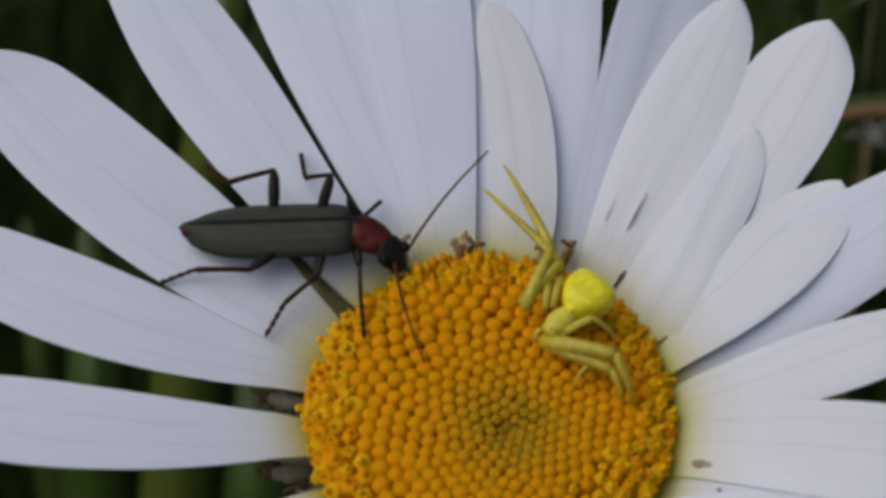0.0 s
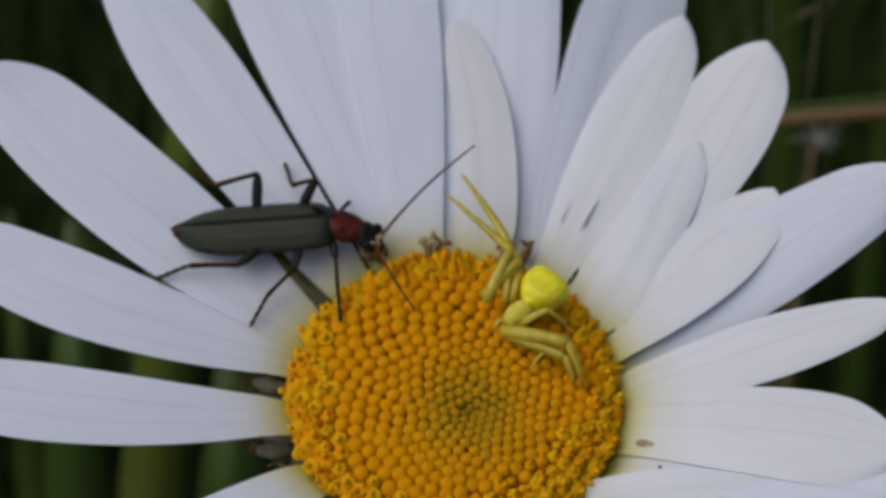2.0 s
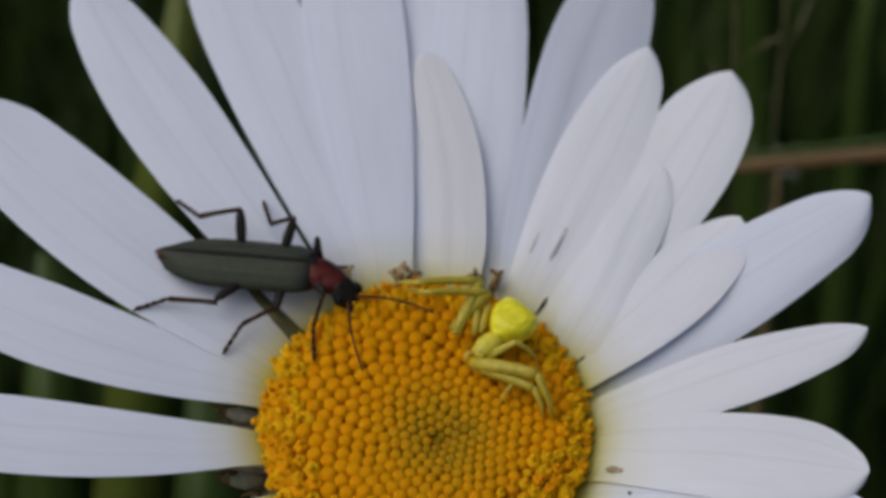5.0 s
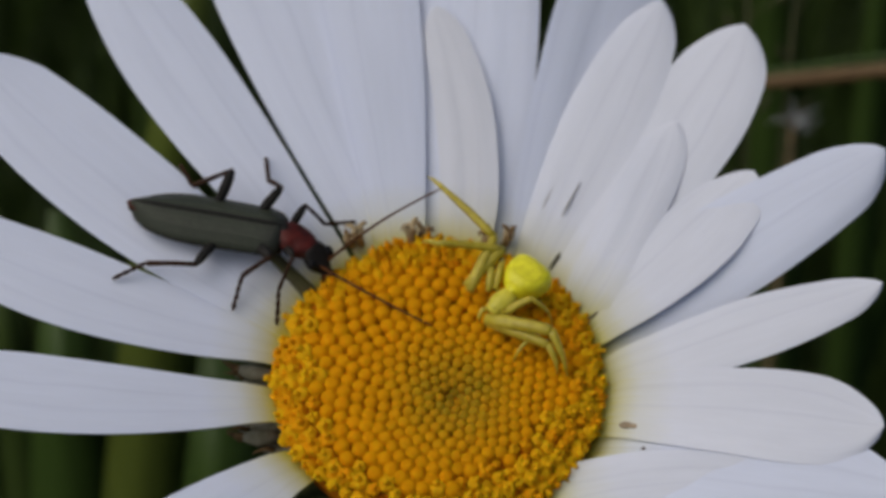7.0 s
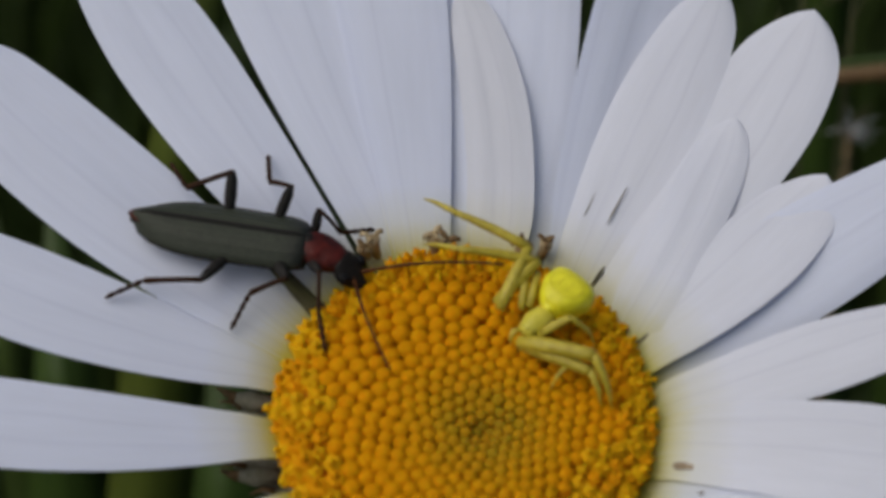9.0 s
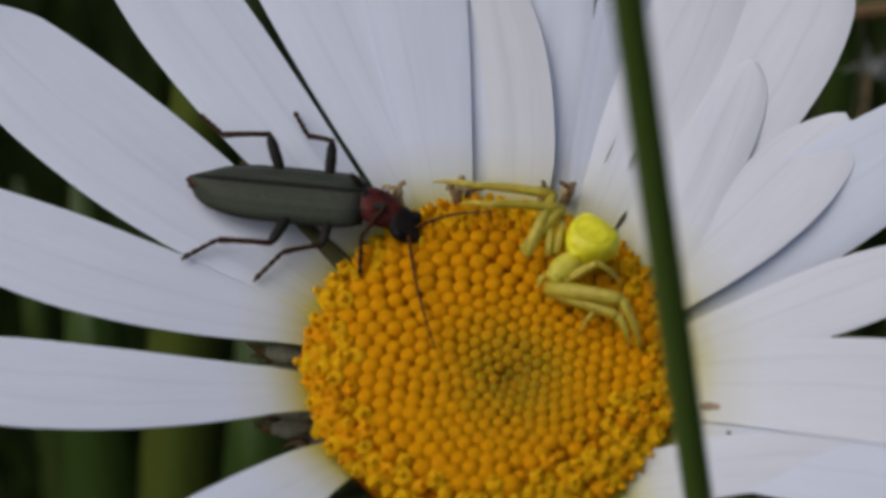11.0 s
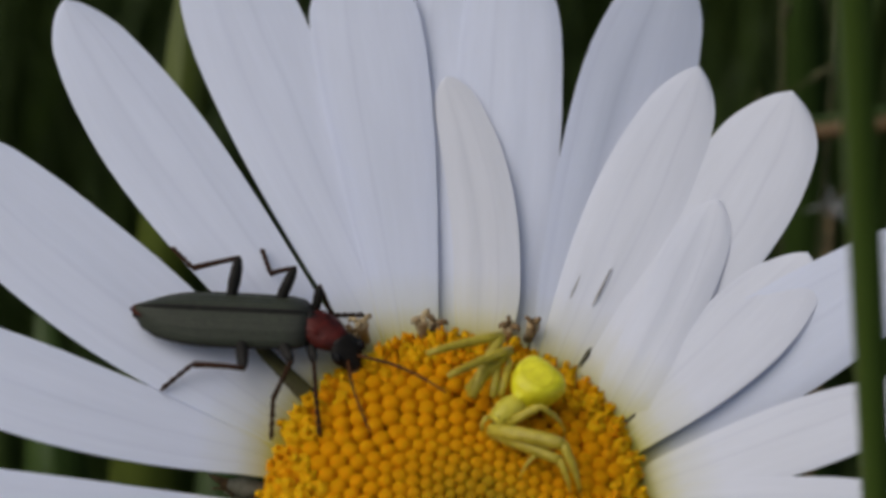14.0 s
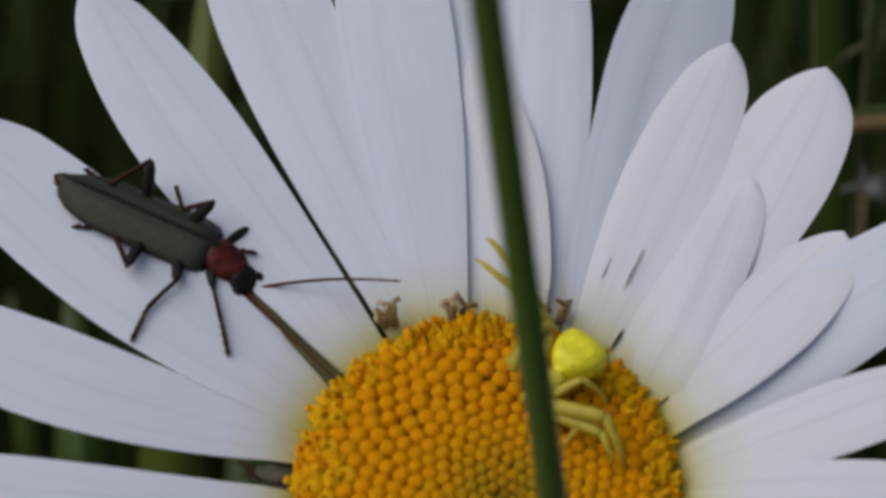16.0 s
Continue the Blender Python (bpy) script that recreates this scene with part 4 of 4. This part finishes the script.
def wing_case(side):
    bm = bmesh.new()
    nu, nv = 26, 12
    top, low, edge = [], [], []
    for i in range(nu + 1):
        u = i / nu
        x = 0.16 - 7.20 * u
        w = 1.29 * (0.90 + 0.10 * math.sin(min(1, u / 0.12) * math.pi / 2)) * (1 + 0.06 * math.sin(u * 3.0))
        if u > 0.48:
            w *= max(0.0, 1 - ((u - 0.48) / 0.523) ** 2.9) ** 0.55
        if u < 0.05:
            w *= 0.86 + 0.14 * (u / 0.05) ** 0.5
        a, b = [], []
        for j in range(nv + 1):
            v = j / nv
            y = 0.03 + (w - 0.03) * v
            z = 0.16 - 0.64 * v ** 2.2 - 0.10 * u
            z += 0.065 * sum(math.exp(-((v - c) / 0.06) ** 2) for c in (0.30, 0.62, 0.86)) * math.sin(math.pi * min(1, 0.08 + u)) + 0.03 * math.exp(-(v / 0.06) ** 2)
            z -= 0.35 * max(0, 0.04 - u) / 0.04 * 0.4
            a.append(bm.verts.new((x, side * y, z)))
            b.append(bm.verts.new((x, side * y, z - 0.07)))
        edge.append((x, side * y, z - 0.03))
        top.append(a)
        low.append(b)
    for i in range(nu):
        for j in range(nv):
            bm.faces.new((top[i][j], top[i + 1][j], top[i + 1][j + 1], top[i][j + 1]))
            bm.faces.new((low[i][j + 1], low[i + 1][j + 1], low[i + 1][j], low[i][j]))
        for j in (0, nv):
            bm.faces.new((top[i][j], low[i][j], low[i + 1][j], top[i + 1][j]))
    for i in (0, nu):
        for j in range(nv):
            bm.faces.new((top[i][j], top[i][j + 1], low[i][j + 1], low[i][j]))
    case = part("wing_case", bm, ELYTRA, beetle, "matt grey-green ribbed wing case")
    seam = [Vector((0.10 - 6.9 * i / 12, side * 0.05, 0.175 - 0.10 * i / 12 - 0.06 * (i == 0))) for i in range(13)]
    part("seam", tube(bmesh.new(), seam, [0.03] + [0.075] * 10 + [0.05, 0.02], 6, 0.5), BLACK, case, "blackish inner seam")
    rim = [Vector(edge[i]) for i in range(1, nu, 2)]
    part("rim", tube(bmesh.new(), rim, [0.03] + [0.06] * (len(rim) - 2) + [0.03], 6), BLACK, case, "blackish outer rim")


wing_case(1)
wing_case(-1)
bm = bmesh.new()
spindle(bm, 0.25, -7.15, lambda u: (0.86 * math.sin(math.pi * min(1, 0.10 + u * 0.88)) ** 0.5 + 0.02, 0.42 * math.sin(math.pi * min(1, 0.12 + u * 0.86)) ** 0.6 + 0.02, -0.50 + 0.12 * u))
part("abdomen", bm, BLACK, beetle)
bm = bmesh.new()
spindle(bm, -6.4, -7.26, lambda u: (0.46 * (1 - u) ** 0.5 + 0.03, 0.19 * (1 - u) + 0.03, -0.18), 10, 6)
part("tail_tip", bm, TAIL, beetle, "dull red tail tip")
bm = bmesh.new()
spindle(bm, 0.45, -2.4, lambda u: (0.74 * math.sin(math.pi * min(1, 0.14 + u * 0.80)) ** 0.5 + 0.02, 0.5 * math.sin(math.pi * min(1, 0.14 + u * 0.80)) ** 0.5 + 0.02, -0.72))
part("thorax", bm, BLACK, beetle)
bm = bmesh.new()
spindle(bm, 0.02, 1.74, lambda u: (0.54 + 0.29 * math.sin(math.pi * min(1, u * 1.05)) ** 0.7, 0.40 + 0.08 * math.sin(math.pi * u), -0.28 + 0.02 * math.sin(9 * u)), 18, 12)
for s in (-1, 1):
    blob(bm, (0.62, 0.37 * s, 0.03), (0.34, 0.27, 0.12))
    blob(bm, (1.16, 0.32 * s, 0.02), (0.26, 0.24, 0.11))
blob(bm, (1.62, 0, -0.04), (0.14, 0.46, 0.14))
neck_shield = part("neck_shield", bm, RED, beetle, "dark red bumpy neck shield")
bm = bmesh.new()
blob(bm, (0.12, 0, -0.02), (0.16, 0.50, 0.13))
blob(bm, (0.80, 0, 0.035), (0.50, 0.06, 0.05))
part("dark_band", bm, BLACK, neck_shield, "blackish rear band and midline")
bm = bmesh.new()
spindle(bm, -0.12, 1.16, lambda u: (0.50 + 0.17 * math.sin(math.pi * min(1, u * 1.2)) - 0.30 * max(0, u - 0.55) / 0.45, 0.40 - 0.16 * u, -0.06 - 0.22 * u), 16, 12)
head = part("head", bm, BLACK, beetle, "small black head")
for s in (-1, 1):
    part("eye", blob(bmesh.new(), (0.46, 0.54 * s, 0.02), (0.25, 0.18, 0.23), 12), EYE, head, "glossy bulging dark eye")
    bm = bmesh.new()
    tube(bm, [(1.0, 0.16 * s, -0.28), (1.25, 0.30 * s, -0.42), (1.42, 0.28 * s, -0.60), (1.46, 0.22 * s, -0.78)], [0.07, 0.07, 0.08, 0.09], 6)
    part("palp", bm, BROWN, head)
part("mouth", blob(bmesh.new(), (1.16, 0, -0.30), (0.22, 0.24, 0.14)), AMBER, head, "amber mouthparts")
for piece in (head, *head.children):
    piece.data.transform(Matrix.Scale(1.10, 4))
bm = bmesh.new()
blob(bm, (0.10, 0, 0.02), (0.24, 0.30, 0.14))
for s in (-1, 1):
    blob(bm, (0.04, 0.50 * s, -0.20), (0.18, 0.30, 0.16))
part("shoulder_plate", bm, BLACK, beetle)
FEELER = 6.2


def feeler(side):
    bm = bmesh.new()
    pts, rad = [], []
    for k in range(45):
        u = k / 44
        pts.append((FEELER * u, side * 0.16 * math.sin(math.pi * u), 0.14 * math.sin(math.pi * u)))
        rad.append((0.085 - 0.035 * u) * (0.82 + 0.18 * math.cos(2 * math.pi * u * 11) ** 2))
    tube(bm, pts, rad, 6)
    return part("antenna", bm, BROWN, beetle, "thin brown beaded antenna")


TARSUS = 1.65


def beetle_leg(femur, tibia, thick):
    bm = bmesh.new()
    tube(bm, [(0, 0, 0), (femur * 0.15, 0, 0.02), (femur * 0.55, 0, 0.05), (femur * 0.85, 0, 0.03), (femur, 0, 0)], [thick * 0.6, thick * 0.85, thick * 1.15, thick * 1.0, thick * 0.55], 10, 0.8)
    upper = part("femur", bm, BLACK, beetle)
    bm = bmesh.new()
    l = tibia
    tube(bm, [(-0.04, 0, 0), (l * 0.3, 0, 0.04), (l * 0.7, 0, 0.03), (l * 0.97, 0, 0), (l + 0.03, 0, 0)], [thick * 0.48, thick * 0.45, thick * 0.48, thick * 0.56, thick * 0.3], 8)
    lower = part("tibia", bm, LIMB, beetle, "slender dark brown shin")
    bm = bmesh.new()
    pts, rad = [(-0.02, 0, 0)], [0.05]
    for k in range(4):
        x0, x1 = TARSUS * k / 4.3, TARSUS * (k + 1) / 4.3
        pts += [(x0 + 0.06, 0, 0.02), (x1 - 0.06, 0, 0.03), (x1, 0, 0.02)]
        rad += [0.08, 0.125, 0.065]
    tube(bm, pts + [(TARSUS, 0, -0.02)], rad + [0.07], 7)
    foot = part("tarsus", bm, LIMB, lower, "jointed brown foot")
    return upper, lower, foot


LEGS = [  # hip, femur, tibia, way the knee points, foot track, ankle track
    ((-3.3, 0.6, -0.70), 2.2, 2.1, (0.88, 1.0, 1.0), FOOT_HIND_L, ANKLE_HIND_L), ((-1.45, 0.55, -0.75), 2.1, 1.5, (0.67, 0.3, 0.8), FOOT_MID_L, ANKLE_MID_L), ((0.25, 0.35, -0.75), 1.5, 1.5, (0.1, 0.7, 1.0), FOOT_FORE_L, None),
    ((-2.75, -0.55, -0.75), 2.2, 2.3, (0.5, -1.0, 0.35), FOOT_HIND_R, None), ((-1.25, -0.55, -0.80), 1.8, 1.7, (0.5, -1.0, 0.35), FOOT_MID_R, None), ((0.05, -0.35, -0.75), 1.5, 1.7, (0.5, -1.0, 0.35), FOOT_FORE_R, None)]
legs = [(beetle_leg(f, t, (0.25, 0.23, 0.19)[k % 3]), h, f, t, s, track, ankle) for k, (h, f, t, s, track, ankle) in enumerate(LEGS)]
feelers = [(feeler(1), 1, FEELER_L), (feeler(-1), -1, FEELER_R)]

# ---- the crab spider; x runs forward, its origin lies in its belly ----
spider = tagged(new("crab_spider"), "bright yellow crab spider lurking at the rim of the disc", "spider")
SPIDER_TURN = -136
SPIDER_YAW = [(0, -136), (13.5, -136), (14, -138), (14.5, -134), (15, -132), (15.5, -136), (16, -138)]


def belly_point(u, a):
    """On the plump belly: u runs from its front to its blunt rear, a round it; the back is flattened."""
    w = 1.04 * (0.52 + 0.48 * math.sin(math.pi / 2 * min(1, u / 0.62)) ** 1.2) * max(0.0, 1 - abs(2 * u - 1) ** 5) ** 0.5 + 0.02
    c, d = math.cos(a), math.sin(a)
    h = 0.74 * max(0.0, 1 - abs(2 * u - 1) ** 3.4) ** 0.5
    top = h * math.copysign(abs(d) ** 0.62, d)
    dent = 0.05 * math.exp(-((u - 0.5) / 0.2) ** 2) * max(0, d) ** 4 if d > 0 else 0
    return (0.94 - 2.06 * u, w * math.copysign(abs(c) ** 0.8, c), top + 0.04 - dent)


bm = bmesh.new()
grid_surface(bm, [[belly_point(i / 16, 2 * math.pi * k / 24) for k in range(24)] for i in range(17)])
belly = part("belly", bm, SP_YELLOW, spider, "plump bright yellow belly with a flattened back")
bm = bmesh.new()
ring = []
for k in range(33):
    t = 2 * math.pi * k / 32
    p = Vector(belly_point(0.52 + 0.24 * math.cos(t), math.pi / 2 + 0.66 * math.sin(t)))
    ring.append(p - Vector((0, 0, 0.03)))
tube(bm, ring, [0.05 + 0.014 * math.sin(3 * k) for k in range(33)], 6)
for y in (-0.16, 0.16):
    tube(bm, [Vector(belly_point(u, math.pi / 2 - y)) - Vector((0, 0, 0.025)) for u in (0.38, 0.48, 0.58, 0.66)], [0.02, 0.045, 0.045, 0.02], 6)
part("belly_mark", bm, SP_MARK, belly, "faint ochre ring and streaks")
bm = bmesh.new()
spindle(bm, 0.75, 2.15, lambda u: (0.26 + 0.28 * math.sin(math.pi * min(1, 0.15 + u * 0.8)), 0.26 + 0.20 * math.sin(math.pi * min(1, 0.1 + u * 0.8)), -0.28), 16, 10)
head_shield = part("head_shield", bm, SP_HEAD, spider, "pale yellow-green head shield")
for k in range(6):
    a = (k - 2.5) * 0.42
    part("eye", blob(bmesh.new(), (1.55 + 0.55 * math.cos(a), 0.62 * math.sin(a), 0.02 + 0.05 * (k % 2)), (0.035, 0.035, 0.035), 8), BROWN, head_shield)
for s in (-1, 1):
    bm = bmesh.new()
    tube(bm, [(2.0, 0.2 * s, -0.35), (2.35, 0.34 * s, -0.30), (2.55, 0.30 * s, -0.55), (2.6, 0.22 * s, -0.8)], [0.12, 0.12, 0.10, 0.05], 7)
    part("palp", bm, SP_LEG, spider)


def spider_limb(hip, knee, foot, thick, length=0, lower_too=True):
    """Two rigid pieces, hip to knee and knee to foot, given in the spider's own space."""
    hip, knee, foot = Vector(hip), Vector(knee), Vector(foot)
    a, b = (knee - hip).length, length or (foot - knee).length
    bm = bmesh.new()
    tube(bm, [(0, 0, 0), (a * 0.3, 0, 0.05), (a * 0.75, 0, 0.06), (a * 0.95, 0, 0.02), (a, 0, -0.02)], [thick * 0.8, thick * 1.1, thick, thick * 0.85, thick * 0.8], 10)
    m = aim(hip * MM, knee - hip)
    upper = part("upper_leg", bm, SP_LEG, spider, m=m)
    if not lower_too:
        return upper, None
    bm = bmesh.new()
    tube(bm, [(-0.03, 0, 0), (b * 0.1, 0, 0.08), (b * 0.3, 0, 0.20), (b * 0.52, 0, 0.24), (b * 0.58, 0, 0.23), (b * 0.8, 0, 0.10), (b, 0, -0.08)], [thick * 0.68, thick * 0.66, thick * 0.56, thick * 0.44, thick * 0.38, thick * 0.28, thick * 0.12], 9)
    lower = part("lower_leg", bm, SP_LEG, upper, m=m.inverted() @ aim(knee * MM, foot - knee))
    return upper, lower


SPIDER_REST = FLOWER @ at(3.92, 3.80, 1.8, 0, 0, SPIDER_TURN)
local = (FLOWER.inverted() @ SPIDER_REST).inverted()


def sp(x, y, z):
    """From the flower's space (millimetres) into the spider's own."""
    return local @ (Vector((x, y, z)) * MM) / MM


def front_limb(hip, knee, thick):
    """A long hunting leg: a fixed upper leg, and a shin and a foot that move."""
    upper, shin = spider_limb(hip, knee, Vector(knee) + Vector((SHIN, 0, 0)), thick, SHIN, False)
    bm = bmesh.new()
    b = SHIN
    tube(bm, [(-0.03, 0, 0), (b * 0.15, 0, 0.04), (b * 0.5, 0, 0.10), (b * 0.85, 0, 0.06), (b, 0, 0)], [thick * 0.75, thick * 0.82, thick * 0.78, thick * 0.62, thick * 0.5], 9)
    shin = part("shin", bm, SP_LEG, spider)
    bm = bmesh.new()
    b = CLAW
    tube(bm, [(-0.04, 0, 0), (b * 0.3, 0, 0.05), (b * 0.7, 0, 0.06), (b, 0, -0.02)], [thick * 0.5, thick * 0.48, thick * 0.34, thick * 0.12], 8)
    return shin, part("foot", bm, SP_LEG, shin)


SHIN, CLAW = 3.2, 2.9
hip_a, knee_a, hip_b, knee_b = sp(1.45, 3.25, 1.8), sp(2.65, 5.75, 2.5), sp(1.30, 3.60, 1.7), sp(3.00, 5.20, 2.3)
reach_a = front_limb(hip_a, knee_a, 0.25)
reach_b = front_limb(hip_b, knee_b, 0.24)
spider_limb(sp(2.15, 1.95, 1.45), sp(4.98, 0.85, 2.1), sp(5.73, -0.55, 0.6), 0.30)
spider_limb(sp(2.30, 1.90, 1.25), sp(4.85, 0.45, 1.6), sp(5.30, -0.45, 0.6), 0.24)
spider_limb(sp(2.95, 2.15, 1.6), sp(4.16, 2.42, 2.35), sp(5.24, 2.10, 0.8), 0.17)
spider_limb(sp(2.8, 2.0, 1.5), sp(4.04, 0.85, 1.45), sp(3.31, 0.15, 0.7), 0.15)
spider_limb(sp(2.3, 3.3, 1.7), sp(2.5, 4.6, 2.0), sp(1.7, 5.1, 0.7), 0.16)
spider_limb(sp(2.6, 3.4, 1.7), sp(3.0, 4.9, 1.9), sp(2.6, 5.9, 0.6), 0.16)

# ---- the grass culm that sways between the camera and the flower ----
bm = bmesh.new()
pts = [(1.2 * math.sin(k / 3.0) * (0 if 14 < k < 19 else 1) * 0.3, 0, 30 * k) for k in range(19)]
tube(bm, pts, [0.62 - 0.009 * k + 0.12 * (k == 9) for k in range(19)], 12)
culm = tagged(part("grass_culm", bm, CULM), "single green grass culm swaying before the daisy", "grass stalk")
part("node", blob(bmesh.new(), (pts[9][0], 0, 270), (0.80, 0.80, 1.5)), CULM, culm, "swollen joint of the culm")

florets()


def bend(a, b, gap):
    """Distance along the straight line to the knee, and the knee's height over it."""
    gap = min(max(gap, abs(a - b) + 0.05), a + b - 0.01)
    along = (a * a - b * b + gap * gap) / (2 * gap)
    return along, max(0.0, a * a - along * along) ** 0.5


def track(rows, t):
    """The value of a table between its rows."""
    for p, q in zip(rows, rows[1:]):
        if p[0] <= t <= q[0]:
            k = (t - p[0]) / (q[0] - p[0])
            return [a + (b - a) * k for a, b in zip(p[1:], q[1:])]
    return list(rows[-1][1:])


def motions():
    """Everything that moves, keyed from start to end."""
    # the beetle has already settled on its new petal at 15.3 s
    settled = [(15.3, *row[1:]) for row in BODY_2 if row[0] == 15.5]
    body = sorted(BODY_1 + BODY_2 + settled)
    same = {15.3: 15.5}
    poses, shield, skull = {}, [], []
    for t, x, y, z, yaw, pitch, nod in body:
        m = at(x, y, z) @ pose(0, 0, 0, 0, -pitch, yaw)
        poses[t] = m
        n1 = pose(0, 0, 0, 0, 11, nod * 0.75)
        shield.append((t, n1))
        skull.append((t, n1 @ at(1.74, 0, -0.16) @ pose(0, 0, 0, 0, 14, nod * 0.45)))
    walk(beetle, [(t, FLOWER @ m) for t, m in poses.items()])
    walk(neck_shield, shield)
    walk(head, skull)
    skull = dict(skull)
    for ob, side, rows in feelers:
        keys = []
        for t, m in poses.items():
            tip = m.inverted() @ (Vector(track(rows, same.get(t, t))) * MM) / MM
            base = skull[t] @ (Vector((0.82, 0.25 * side, 0.0)) * MM) / MM
            keys.append((t, aim(base * MM, tip - base)))
        walk(ob, keys)
    for (upper, lower, toes), hip, a, b, side, rows, ankles in legs:
        high, low, end = [], [], []
        for t, m in poses.items():
            fx, fy = track(rows, same.get(t, t))
            foot = m.inverted() @ (Vector((fx, fy, surface(fx, fy) + 0.05)) * MM) / MM
            h = Vector(hip)
            if ankles:
                ax, ay = track(ankles, same.get(t, t))
                ankle = m.inverted() @ (Vector((ax + 0.07, ay - 0.37, surface(ax, ay) + 0.70)) * MM) / MM
            else:
                back_way = (h - foot).normalized()
                ankle = foot + (back_way + Vector((0, 0, 0.12))).normalized() * TARSUS
            d = ankle - h
            along, rise = bend(a, b, d.length)
            d.normalize()
            pole = Vector(side)
            pole = (pole - d * pole.dot(d)).normalized()
            knee = h + d * along + pole * rise
            shin = aim(knee * MM, ankle - knee)
            joint = shin @ (Vector((b, 0, 0)) * MM) / MM
            high.append((t, aim(h * MM, knee - h)))
            low.append((t, shin))
            end.append((t, shin.inverted() @ aim(joint * MM, foot - joint)))
        walk(upper, high)
        walk(lower, low)
        walk(toes, end)
    walk(spider, [(t, FLOWER @ at(x, y, 1.8, 0, 0, track(SPIDER_YAW, t)[0])) for t, x, y in SPIDER])
    for (shin, claw), knee, rows in ((reach_a, knee_a, REACH_A), (reach_b, knee_b, REACH_B)):
        one, two = [], []
        for t, x, y in rows:
            sx, sy = track(SPIDER, t)
            here = at(sx, sy, 1.8, 0, 0, track(SPIDER_YAW, t)[0])
            tip = here.inverted() @ (Vector((x, y, 1.5 if y > 8 else 1.0)) * MM) / MM
            d = tip - knee
            if d.length > SHIN + CLAW - 0.02:
                d *= (SHIN + CLAW - 0.02) / d.length
            along, rise = bend(SHIN, CLAW, d.length)
            n = d.normalized()
            lift = here.to_3x3().inverted() @ Vector((0, -0.6, 0.8))
            pole = (lift - n * lift.dot(n)).normalized()
            joint = knee + n * along + pole * rise
            m = aim(knee * MM, joint - knee)
            one.append((t, m))
            two.append((t, m.inverted() @ aim(joint * MM, knee + d - joint)))
        walk(shin, one)
        walk(claw, two)
    rest = swung_petal.matrix_basis.copy()
    walk(swung_petal, [(t, rest @ at(0, 0, -twist / 60, 0, 0, turn) @ pose(0, 0, 0, 0, -twist / 7) @ pose(0, 0, 0, twist)) for t, turn, twist in ((0, 0, 0), (14.0, 0, 0), (14.2, -3, 5), (14.5, -10.5, 12), (15.0, -15.5, 39), (15.1, -11, 16), (15.3, 0, 0), (16, 0, 0))])
    rest = pulled_petal.matrix_basis.copy()
    walk(pulled_petal, [(t, rest @ pose(0, 0, 0, 0, 0, turn)) for t, turn in ((0, 0), (14.0, 0), (14.2, -3), (14.5, -8), (15.0, -14), (15.1, -8), (15.3, 0), (16, 0))])
    sway = ((0, -0.7), (2, -0.7), (3, -1.4), (5.5, -2.4), (6.5, 0), (8, 1.8), (11, 2.0), (13, 2.2), (14, 3.8), (14.5, 2.5), (15.5, 1.2), (16, 2.5))
    walk(stalk, [(t, at(0, 0, dz)) for t, dz in sway])
    walk(culm, [(t, at(x - math.tan(radians(lean)) * (z + 8), y, -8, 0, lean, 0)) for t, x, y, z, lean in CULM_1 + CULM_2])


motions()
